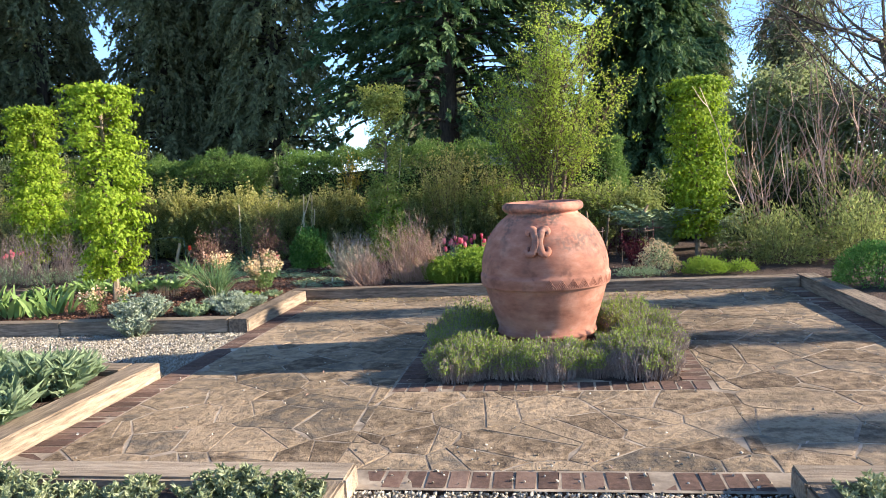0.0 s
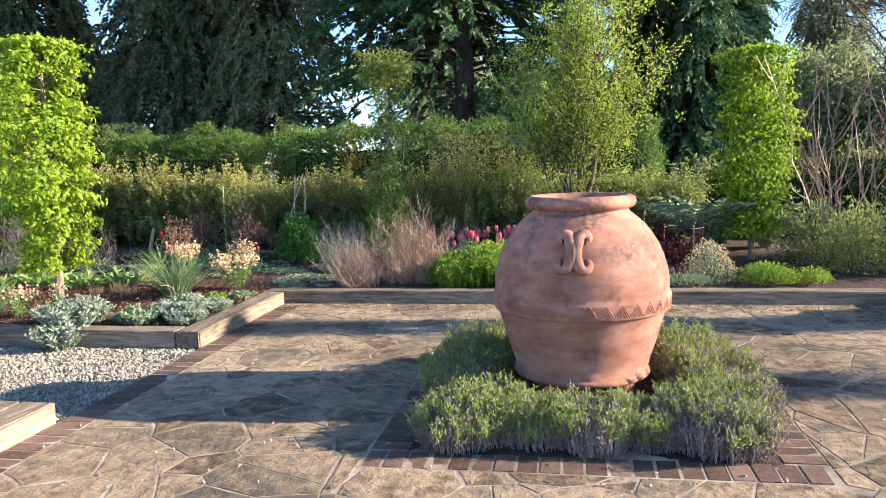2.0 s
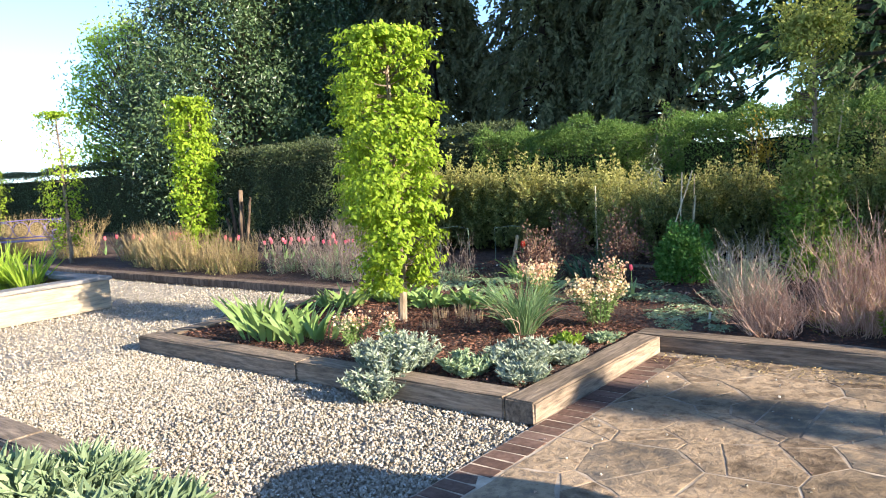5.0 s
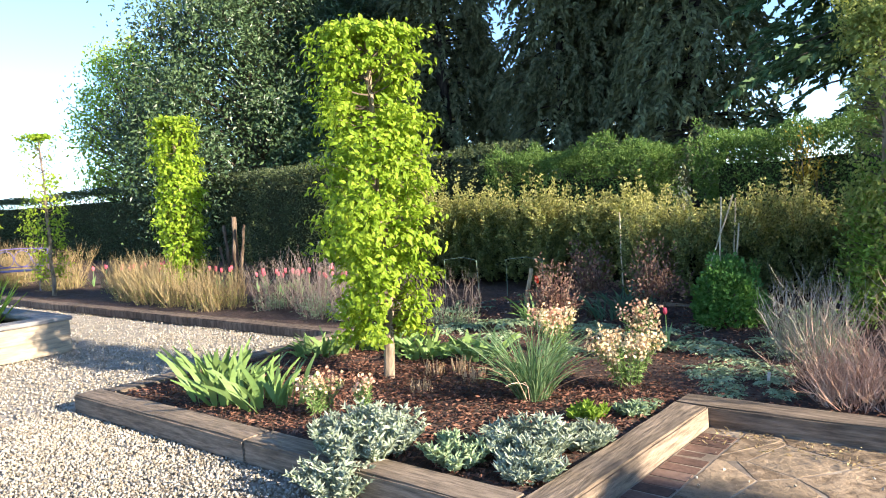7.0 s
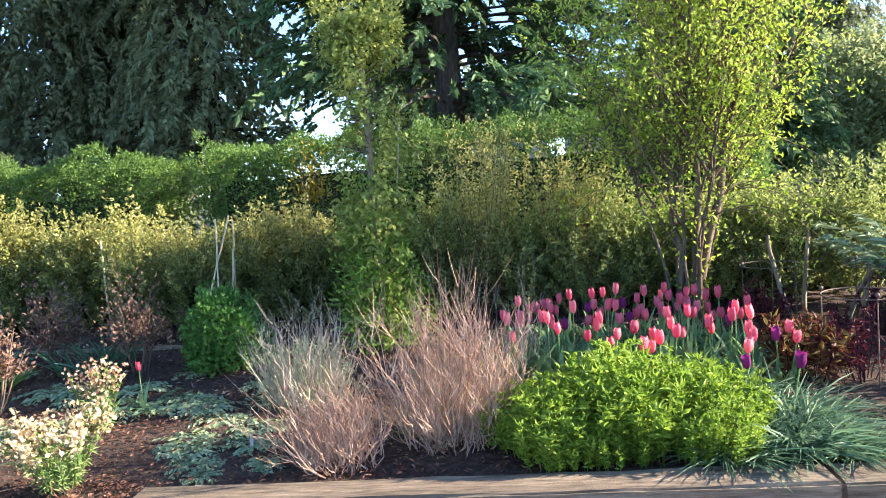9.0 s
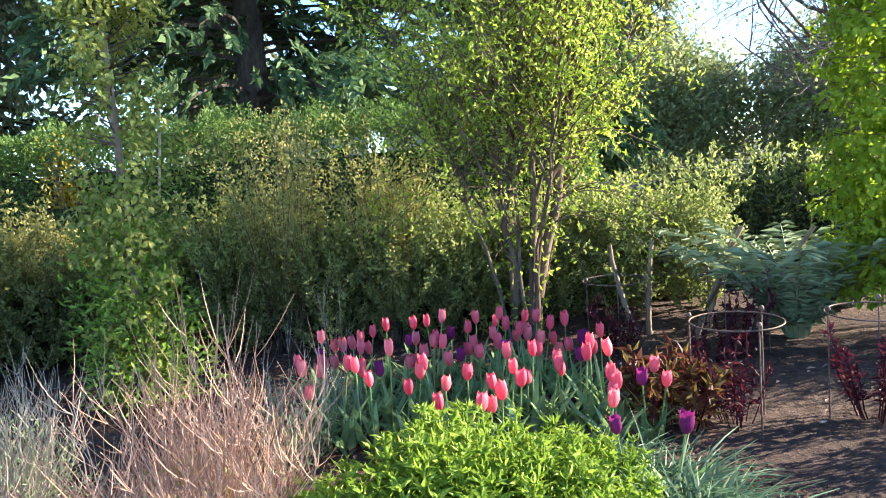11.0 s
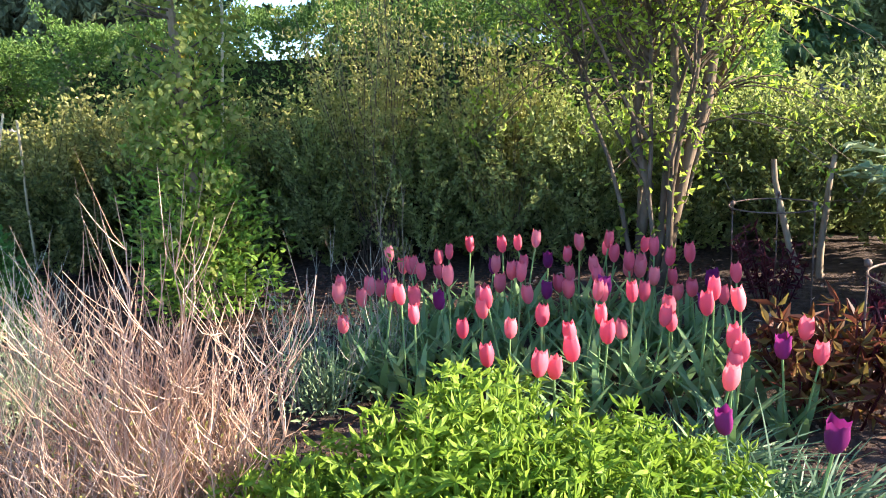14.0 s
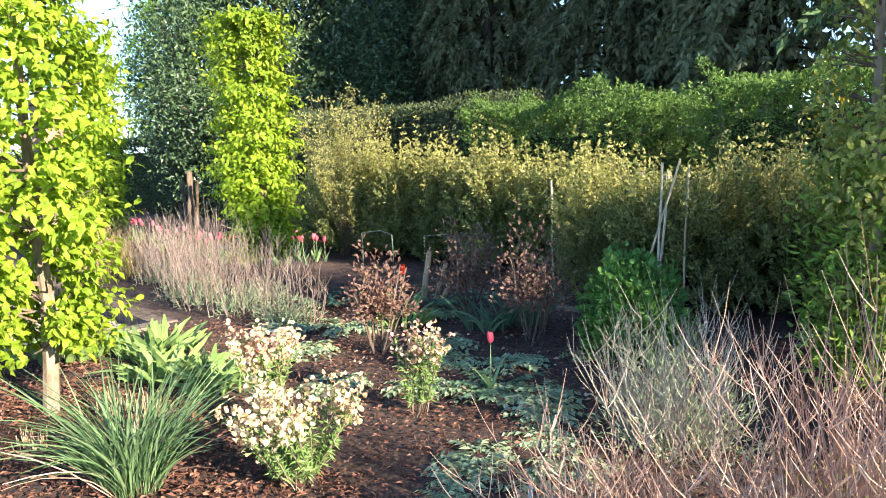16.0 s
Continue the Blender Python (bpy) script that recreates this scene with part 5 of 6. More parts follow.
# pale pruned stems beyond the hoops
for i, (x, y, lx, L) in enumerate(((0.85, 12.6, -0.35, 0.75), (1.0, 12.75, 0.02, 0.72), (1.25, 12.5, 0.45, 0.85), (1.4, 12.6, 0.3, 0.8), (1.55, 12.35, 0.7, 0.9))):
    s = thing("pruned_stem", (x, y, SOIL), "pale pruned woody stem leaning in the border", "stem", "pruned stems")
    p = curves(np.zeros((1, 3)), np.array([[lx, 0.1, 1]]), L, np.array([[0.1, 0, 0]]), 7, 0.05)
    p[0, 0, 2] = -0.03
    part("stem", smooth(mesh_np("stem", *tubes(p, np.linspace(0.022, 0.016, 7)[None], 7))), M_PALEBARK, s)


def cardoon(at, r, h, n, label, material=M_SAGE):
    """Large jagged arching leaves."""
    t = thing("cardoon", at, label, "perennial")
    a = R.random(n) * 2 * PI
    out = np.stack([np.cos(a), np.sin(a), 0 * a], 1)
    p = curves(0.06 * out, out * R.uniform(0.12, 0.75, (n, 1)) + [0, 0, 1.5], h * R.uniform(0.6, 1.2, n), out * 0.28 + [0, 0, -0.32], 16)
    part("midribs", mesh_np("midribs", *tubes(p, np.linspace(0.01, 0.003, 16)[None])), material, t)
    tang = unit(np.gradient(p, axis=1))
    side = unit(np.cross(tang, [0, 0, 1.0]))
    sets = []
    for sg in (-1, 1):
        for rep in range(2):
            c = p[:, 2:].reshape(-1, 3)
            d = (side[:, 2:] * sg + tang[:, 2:] * (0.5 + 0.5 * rep)).reshape(-1, 3) + 0.2 * R.normal(size=(len(c), 3))
            sets.append(leaves(c, d, 0.15 * r / 0.5 * R.uniform(0.6, 1.2, len(c)), 0.045 * r / 0.5, 0.1, 0.25, np.array([0, 0, 1.0])))
    part("foliage", mesh_np("foliage", *merge(*sets)), material, t)
    return t


cardoon((1.85, 12.2, SOIL), 0.5, 1.1, 44, "large silvery cardoon with jagged arching leaves", M_SAGE)
cardoon((2.75, 12.9, SOIL), 0.5, 0.9, 22, "large silvery cardoon with jagged arching leaves", M_SAGE)

# right-hand border
bush("box_ball", (3.62, 8.75, SOIL - 0.02), 0.42, 0.4, 0.46, 4200, 0.035, 0.02, M_BUSH, "neat rounded green box bush", stems=14, shell=0.75, lump=0.1)
bush("low_evergreen", (2.05, 9.85, SOIL), 0.36, 0.25, 0.2, 2200, 0.035, 0.014, M_PHLOX, "low spreading bright green cushion plant", "perennial", 0)
bush("low_evergreen", (2.5, 9.9, SOIL), 0.2, 0.18, 0.14, 700, 0.035, 0.014, M_PHLOX, "low spreading bright green cushion plant", "perennial", 0)
bush("low_evergreen", (1.2, 9.75, SOIL), 0.35, 0.2, 0.1, 800, 0.035, 0.012, M_SAGE, "low grey-green mat plant", "perennial", 0)
b = bush("white_spurge", (1.5, 10.15, SOIL), 0.26, 0.24, 0.36, 900, 0.04, 0.014, M_SAGE, "rounded plant covered in small white flowers", "perennial", 10)
v1, f1 = clump_leaves(1100, 0.28, 0.26, 0.42, 0.022, 0.018, 0.85, lump=0.2)
part("flowers", mesh_np("flowers", v1, f1), M_WHITEFL, b)
bush("dark_shrub", (3.2, 10.6, SOIL), 0.5, 0.42, 0.75, 3200, 0.05, 0.02, M_HEDGE, "dense dark green shrub in the side border", "shrub", 20)
bush("dark_shrub", (4.15, 10.5, SOIL), 0.55, 0.5, 0.9, 3600, 0.05, 0.02, M_HEDGE, "dense dark green shrub in the side border", "shrub", 20)
bush("dark_shrub", (3.0, 11.3, SOIL), 0.6, 0.5, 0.75, 3200, 0.05, 0.02, M_HEDGE, "loose dark green shrub under bare branches", "shrub", 20)
bush("dark_shrub", (4.3, 11.6, SOIL), 0.9, 0.6, 1.0, 4200, 0.055, 0.022, M_HEDGE, "loose dark green shrub under bare branches", "shrub", 20)
bush("dark_shrub", (5.6, 11.8, SOIL), 1.0, 0.7, 1.7, 5000, 0.06, 0.022, M_HEDGEDK, "tall dark green shrub in the side border", "shrub", 20)
for x, y, n, h, sp in ((3.35, 11.7, 13, 2.3, 0.5), (4.25, 12.0, 15, 2.5, 0.5), (5.2, 12.1, 12, 2.3, 0.4)):
    b = thing("bare_shrub", (x, y, SOIL), "tall bare shrub of pale twisting upright branches", "shrub", "bare shrubs")
    part("stems", twig_mesh(n, 0.2, h, sp, 0.01, 6, 0.6, 10, wig=0.16), M_STRAW, b)

# fence beyond
fence = thing("board_fence", (6.5, 16.9, -0.12), "grey weathered board fence beyond the border", "fence")
for i in range(7):
    o = part("post", box_mesh(0.1, 0.1, 1.3, 0.006), M_GREYWOOD, fence)
    o.location = (-4.5 + 1.5 * i, 0.08, 0)
for i in range(6):
    for j in range(7):
        o = part("board", box_mesh(1.48, 0.022, 0.16, 0.004), M_GREYWOOD, fence)
        o.location = (-3.75 + 1.5 * i, 0, 0.06 + 0.165 * j)

# ---- northwest bed ----
def wallflower(at, r, h, n, label, petals=M_CREAM, bloom=1.0, second=None):
    t = thing("wallflower", at, label, "flowering plant", "wallflowers")
    p0 = disc(n, 0.05)
    a = R.random(n) * 2 * PI
    out = np.stack([np.cos(a), np.sin(a), 0 * a], 1)
    p = curves(p0, out * r / h * 1.2 * R.random((n, 1)) ** 0.6 + [0, 0, 1], h * R.uniform(0.75, 1.05, n), np.array([[0, 0, 0.15]]) * np.ones((n, 1)), 9, 0.03)
    part("stems", mesh_np("stems", *tubes(p, 0.003)), M_PALEBARK, t)
    c = np.repeat(p[:, 2:8].reshape(-1, 3), 9, 0)
    m = len(c)
    part("foliage", mesh_np("foliage", *leaves(c, R.normal(size=(m, 3)) + [0, 0, 0.7], 0.045 * R.uniform(0.6, 1.2, m), 0.009)), M_IRIS, t)
    for i in range(n):
        c = np.repeat(p[i, -2:], int(13 * bloom), 0)
        m = len(c)
        part("flower_head", mesh_np("flower_head", *ovals(c + R.normal(size=(m, 3)) * [0.018, 0.018, 0.024], R.normal(size=(m, 3)) + [0, 0, 0.2], 0.025 * R.uniform(0.7, 1.2, m), 0.024, 0.15, 0.2)), petals if i % 2 else (second or petals), t)
    return t


wallflower((-3.68, 9.45, SOIL), 0.34, 0.4, 30, "bushy wallflower with cream and peach flower heads", M_WHITEFL, 1.1, M_CREAM)
wallflower((-4.4, 9.7, SOIL), 0.22, 0.44, 22, "bushy wallflower with cream and peach flower heads", M_CREAM, 1.0, M_PEACH)
wallflower((-4.0, 10.33, SOIL), 0.16, 0.38, 14, "small wallflower with fading peach flowers", M_WHITEFL, 0.8, M_PEACH)
wallflower((-5.2, 7.95, SOIL), 0.14, 0.26, 16, "low wallflower with a few peach flowers", M_CREAM, 0.6, M_PEACH)
wallflower((-4.85, 8.05, SOIL), 0.08, 0.24, 8, "low wallflower with a few peach flowers", M_CREAM, 0.6, M_PEACH)
tuft = thing("grass_tuft", (-4.15, 8.95, SOIL), "arching tuft of long blue-green grass", "grass")
part("blades", grass_mesh(360, 0.11, 0.66, 0.006, 0.5, 0.48, 8), M_GRASS, tuft)
part("dry_blades", grass_mesh(14, 0.1, 0.62, 0.005, 0.5, 0.9, 8), M_STRAW, tuft, "few straw-coloured dead blades")


def silver(at, r, h, n, label, material=M_SILVER, length=0.052, width=0.017):
    n = int(n * (1.7 if material is M_SILVER else 1))
    t = thing("silver_plant", at, label, "perennial", "silver plants")
    p0 = disc(n, r)
    out = p0 / r
    p = curves(p0 * 0.7, out * 0.8 + [0, 0, 1], h * R.uniform(0.6, 1.05, n) * (1.05 - 0.4 * np.linalg.norm(out, axis=1)), out * 0.2, 6, 0.05)
    part("stems", mesh_np("stems", *tubes(p, 0.004)), M_SAGE, t)
    c = np.repeat(p[:, 1:].reshape(-1, 3), 6, 0)
    m = len(c)
    a = R.random(m) * 2 * PI
    part("foliage", mesh_np("foliage", *leaves(c, np.stack([np.cos(a), np.sin(a), R.uniform(0.2, 1.4, m)], 1), length * R.uniform(0.6, 1.2, m), width, 0.3, 0.15)), material, t)
    return t


silver((-4.4, 7.62, SOIL), 0.3, 0.27, 90, "bushy silver-leaved plant spilling over the sleeper")
silver((-4.28, 7.27, -0.01), 0.14, 0.26, 30, "silver-leaved shoots rooted at the foot of the sleeper")
silver((-3.55, 8.0, SOIL), 0.22, 0.22, 70, "rounded silver-leaved cushion plant")
silver((-3.4, 7.78, SOIL), 0.16, 0.14, 40, "rounded silver-leaved cushion plant")
silver((-3.85, 7.72, SOIL), 0.17, 0.16, 46, "low grey-green cushion plant", M_SAGE, 0.05, 0.018)
silver((-3.38, 8.3, SOIL), 0.14, 0.13, 36, "rounded silver-leaved cushion plant")
silver((-3.6, 8.75, SOIL), 0.13, 0.08, 22, "low creeping green rosette", M_PHLOX, 0.05, 0.02)
silver((-3.4, 8.95, SOIL), 0.12, 0.07, 18, "low creeping green rosette", M_SAGE, 0.05, 0.02)


def iris_clump(at, n, label, length=0.42, width=0.045, r=0.25, material=M_IRIS, arch=0.35):
    t = thing("iris_clump", at, label, "iris", "iris clumps")
    if width > 0.03:
        blade_parts(t, n, r, length, width, arch, material)
    else:
        part("blades", grass_mesh(n, r, length, width, arch, 0.8, 6), material, t)
    return t


iris_clump((-5.75, 7.95, SOIL), 40, "clump of broad green sword-shaped iris leaves")
iris_clump((-6.2, 7.9, SOIL), 44, "clump of broad green sword-shaped iris leaves")
iris_clump((-6.65, 8.15, SOIL), 44, "clump of broad green sword-shaped iris leaves")
for x, y, n in ((-5.75, 9.7, 80), (-6.35, 9.85, 80), (-6.75, 9.35, 70), (-5.3, 9.85, 50)):
    iris_clump((x, y, SOIL), n, "low clump of broad fresh green leaves", 0.26, 0.045, 0.26, M_IRIS, 0.55)
iris_clump((-4.95, 12.15, SOIL), 60, "upright clump of blue-green strappy leaves", 0.42, 0.022, 0.16, M_BLUEGRASS, 0.4)
iris_clump((-5.7, 11.5, SOIL), 50, "upright clump of blue-green strappy leaves", 0.36, 0.024, 0.2, M_IRIS, 0.5)
iris_clump((-5.1, 11.9, SOIL), 50, "upright clump of blue-green strappy leaves", 0.4, 0.02, 0.2, M_BLUEGRASS, 0.5)
for x, y, n in ((-12.35, 8.0, 110), (-11.7, 8.1, 90), (-12.0, 7.6, 60)):
    t = iris_clump((x, y, 0.28), n, "bright yellow-green flag iris standing in the pond", 0.62, 0.022, 0.18, M_FLAGIRIS, 0.12)
for x, y, s in ((-5.05, 9.3, 1), (-4.85, 9.2, 0.8), (-5.25, 9.2, 0.9), (-5.0, 8.75, 0.7)):
    st = thing("cut_stubble", (x, y, SOIL), "short pale stubble of a cut-back perennial", "stubble", "cut stubble")
    part("stems", twig_mesh(30, 0.08, 0.13 * s, 0.25, 0.005, 0, 0.1, 3), M_LOG, st)

# roses, bush, canes
def rose(at, r, h, n, label):
    t = thing("bronze_shrub", at, label, "shrub", "bronze shrubs")
    p0 = disc(n, 0.06)
    p = curves(p0, R.normal(size=(n, 3)) * [0.24, 0.24, 0] + [0, 0, 1], h * R.uniform(0.6, 0.95, n), np.zeros((n, 3)), 7, 0.07)
    part("stems", mesh_np("stems", *tubes(p, np.linspace(0.009, 0.004, 7)[None], 5)), M_BARK, t)
    v, f = clump_leaves(1150, r * 1.12, r * 1.12, h * 0.68, 0.04, 0.019, 0.2, 0.2, h * 0.36, 0.6, ovals)
    part("foliage", mesh_np("foliage", v, f), M_ROSE, t)
    return t


rose((-4.5, 11.75, SOIL), 0.26, 0.78, 9, "bushy shrub with bronze-purple young leaves on bare stems")
rose((-5.35, 11.95, SOIL), 0.28, 0.78, 8, "bushy shrub with bronze-purple young leaves on bare stems")
rose((-5.2, 10.95, SOIL), 0.22, 0.66, 9, "shrub with reddish-bronze young leaves and woody stems")
bush("green_bush", (-3.86, 11.98, SOIL), 0.36, 0.34, 0.64, 4200, 0.05, 0.034, M_BUSH, "dense dome of fresh mid-green scalloped leaves", "perennial", 12, 0.2, 0.5, shape=ovals)


def cane(x, y, h, lx=0.0, ly=0.0, label="slim bamboo cane standing in the border"):
    t = thing("bamboo_cane", (x, y, SOIL), label, "cane", "bamboo canes")
    k = 9
    s = np.linspace(-0.04, 1, k)
    p = np.stack([s * lx + 0.004 * np.sin(s * 9), s * ly, s * h], 1)[None]
    part("stick", smooth(mesh_np("stick", *tubes(p, 0.0085, 7))), M_CANE, t)


cane(-5.59, 13.2, 1.07, 0.0)
cane(-4.28, 12.86, 1.21, 0.06)
cane(-4.54, 12.92, 1.23, 0.43)
cane(-4.21, 13.1, 1.18, 0.06)
cane(-3.98, 12.38, 0.95, 0.1)
cane(-2.55, 12.45, 1.95, 0.22, label="tall bamboo cane supporting the young column")
rs2 = thing("tulip_tag", (-2.92, 9.98, SOIL), "small white plant label stuck in the soil", "plant label")
o = part("tag", box_mesh(0.02, 0.003, 0.12, 0.001), M_LABEL, rs2)
o.matrix_basis = pose(0, 0, -0.03, 8, 6, 20)


for x in (-5.7, -5.5):
    o = solo("fence_post", box_mesh(0.09, 0.09, 1.2, 0.01, 0.003), M_GREYWOOD, "weathered grey post standing behind the hedge", "post", "hedge posts", m=pose(x, 14.7 if x < -5.6 else 14.9, -0.02))
st = thing("cross_stake", (1.5, 10.6, SOIL), "thin red metal stake with a crossbar", "plant support")
part("rod", mesh_np("rod", *tubes(np.array([[(0, 0, -0.05), (0, 0, 0.3), (0, 0, 0.66)]]), 0.006, 6)), M_DARKRED, st)
part("crossbar", mesh_np("crossbar", *tubes(np.array([[(-0.14, 0, 0.55), (0, 0, 0.553), (0.14, 0, 0.55)]]), 0.005, 6)), M_DARKRED, st)


# rosettes of grey-green poppies and other low leaves
def rosette(at, n, length, width, material, label, arch=0.5):
    t = thing("leaf_rosette", at, label, "perennial", "low rosettes")
    a = R.random(n) * 2 * PI
    out = np.stack([np.cos(a), np.sin(a), 0 * a], 1)
    p = curves(0.015 * out, out + [0, 0, 0.75], length * R.uniform(0.6, 1.1, n), out * 0.3 + [0, 0, -arch], 7)
    part("midribs", mesh_np("midribs", *tubes(p, 0.002)), material, t)
    tang = unit(np.gradient(p, axis=1))
    side = unit(np.cross(tang, [0, 0, 1.0]))
    sets = []
    for sg in (-1, 1):
        c = p[:, 1:].reshape(-1, 3)
        sets.append(leaves(c, (side[:, 1:] * sg + tang[:, 1:] * 0.8).reshape(-1, 3), width * R.uniform(0.7, 1.2, len(c)), width * 0.6, 0.1, 0.2, np.array([0, 0, 1.0])))
    part("foliage", mesh_np("foliage", *merge(*sets)), material, t)
    return t


PO = "grey-green poppy rosette with jagged leaves"
r1 = rosette((-3.37, 10.15, SOIL), 16, 0.17, 0.05, M_SAGE, PO)
for x, y, a, s in ((-2.95, 10.05, 40, 0.8), (-3.15, 9.75, 80, 0.7), (-3.05, 9.6, 160, 0.55), (-3.5, 10.75, 220, 1.1), (-3.75, 10.95, 20, 1.2), (-4.05, 10.8, 300, 1.1), (-4.35, 10.6, 100, 1.0), (-4.1, 11.75, 70, 0.7), (-3.3, 10.5, 33, 0.9), (-2.75, 9.75, 200, 0.6), (-3.45, 9.2, 120, 0.55), (-4.6, 11.1, 250, 1.0), (-5.6, 10.6, 15, 1.3), (-6.0, 11.2, 75, 1.5), (-6.3, 10.8, 190, 1.4), (-4.75, 10.3, 10, 1.2), (-4.3, 11.3, 140, 1.1), (-3.3, 11.3, 60, 0.9), (-5.0, 11.35, 25, 1.3), (-5.9, 11.9, 85, 1.3), (-3.0, 10.3, 310, 1.0), (-3.25, 9.95, 210, 0.9)):
    copy_thing(r1, pose(x, y, SOIL, 0, 0, a) @ Matrix.Scale(s, 4))
r2 = rosette((-3.97, 10.83, SOIL), 9, 0.3, 0.055, M_BLUEGRASS, "blue-green leaves round a single tulip", 0.3)
copy_thing(r2, pose(-6.9, 11.6, SOIL, 0, 0, 60) @ Matrix.Scale(1.3, 4))
copy_thing(r2, pose(-6.1, 12.3, SOIL, 0, 0, 160) @ Matrix.Scale(1.4, 4))

# dry stems and frames on the west side
for x, y, n, h, sp in ((-7.95, 10.9, 120, 0.95, 0.5), (-8.6, 10.95, 150, 1.0, 0.55), (-9.2, 11.3, 150, 0.95, 0.5), (-6.55, 11.0, 70, 0.75, 0.4), (-9.9, 11.2, 150, 0.85, 0.5), (-7.3, 10.95, 90, 0.85, 0.5), (-7.7, 11.4, 80, 0.8, 0.4)):
    d = thing("dry_perennial", (x, y, SOIL), "stand of pale grey-brown dead flower stalks", "dry perennial", "dry stem clumps")
    part("stems", twig_mesh(n // 2, 0.3, h * 0.75, sp, 0.003, 4, 0.3, 8, wig=0.09), M_DEADSTEM, d)
    v, f = clump_leaves(500, 0.34, 0.3, h * 0.3, 0.06, 0.01, 0.2)
    part("foliage", mesh_np("foliage", v, f), M_SAGE, d, "grey-green young leaves at the foot")
for x, y, h in ((-11.0, 11.0, 0.75), (-11.9, 11.1, 0.95), (-12.8, 11.1, 1.0), (-13.6, 11.2, 0.95), (-17.6, 11.6, 1.1), (-20.7, 11.9, 1.15), (-15.2, 11.8, 0.8), (-19.6, 11.2, 1.2)):
    d = thing("dry_shrub", (x, y, 0.08), "rounded straw-coloured dry shrub with greenish base", "shrub", "far dry shrubs")
    part("stems", twig_mesh(150, 0.4, h * 0.72, 0.7, 0.0045, 4), M_TAN, d)
    v, f = clump_leaves(900, 0.6, 0.5, h * 0.45, 0.04, 0.012, 0.3)
    part("foliage", mesh_np("foliage", v, f), M_HEDGETIP, d)
stump = thing("carved_stump", (-13.6, 13.1, 0.08), "twin-stemmed dead trunk standing in the border", "stump")
for lx, h, rr in ((-0.3, 1.2, 0.04), (0.16, 1.35, 0.06), (-0.7, 0.8, 0.03), (0.5, 1.2, 0.035)):
    p = curves(np.array([[lx * 0.3, 0, -0.05]]), np.array([[lx * 0.4, 0, 1]]), h, np.array([[0, 0, 0]]), 10, 0.05)
    part("stem", mesh_np("stem", *tubes(p, (rr * (1 + 0.2 * np.sin(np.arange(10) * 1.7)) * np.linspace(1.1, 0.7, 10))[None], 9)), M_TREEBARK, stump)
for x, y in ((-7.9, 12.9), (-6.9, 13.0)):
    wf = thing("wire_frame", (x, y, SOIL), "bent green wire plant frame", "plant support", "wire frames")
    part("wire", mesh_np("wire", *tubes(np.array([[(-0.3, 0, -0.02), (-0.29, 0, 0.25), (-0.29, 0, 0.5), (0, 0.05, 0.53), (0.28, 0, 0.5), (0.29, 0, 0.25), (0.3, 0, -0.02)]]), 0.005, 5)), M_WIRE, wf)
for x, y, lx, L, rr in ((-6.5, 12.4, 0.18, 0.5, 0.03), (-6.4, 12.45, 0.5, 0.42, 0.025), (-6.25, 12.4, 0.6, 0.3, 0.025)):
    s = thing("pruned_stem", (x, y, SOIL), "thick pale pruned stump with cut ends", "stem", "pruned stems")
    p = curves(np.array([[0, 0, -0.03]]), np.array([[lx, 0, 1]]), L, np.array([[0, 0, 0]]), 5, 0.04)
    part("stem", smooth(mesh_np("stem", *tubes(p, np.linspace(rr, rr * 0.8, 5)[None], 8))), M_LOG, s)
lg = solo("log_edging", box_mesh(2.6, 0.06, 0.05, 0.02, 0.004, 8), M_PALEBARK, "low grey log edging in front of the hedge", "log edging", m=pose(-5.6, 12.85, SOIL - 0.01, 0, 0, -4))

# bench
bench = thing("garden_bench", (-18.6, 10.95, 0.07), "purple-blue painted metal garden bench with scrolled back", "bench", turn=42)
for i in range(5):
    o = part("seat_slat", box_mesh(1.5, 0.07, 0.02, 0.004), M_BENCH, bench)
    o.location = (0, -0.2 + 0.09 * i, 0.43)
for x in (-0.72, 0.72):
    part("leg", mesh_np("leg", *tubes(np.array([[(x, -0.22, -0.02), (x, -0.2, 0.43), (x, -0.2, 0.64), (x, 0.05, 0.66), (x, 0.2, 0.62)]]), 0.016, 6)), M_BENCH, bench)
    part("leg", mesh_np("leg", *tubes(np.array([[(x, 0.24, -0.02), (x, 0.21, 0.43), (x, 0.28, 0.9)]]), 0.016, 6)), M_BENCH, bench)
th = np.linspace(0, 2 * PI, 25)
for i in range(4):
    part("back_ring", mesh_np("ring", *tubes(np.stack([0.17 * np.cos(th) - 0.54 + 0.36 * i, 0 * th + 0.25, 0.17 * np.sin(th) + 0.68], 1)[None], 0.009, 5)), M_BENCH, bench)
for z in (0.5, 0.87):
    part("back_rail", mesh_np("rail", *tubes(np.array([[(-0.72, 0.25, z), (0, 0.25, z + 0.03 * (z > 0.6)), (0.72, 0.25, z)]]), 0.013, 6)), M_BENCH, bench)

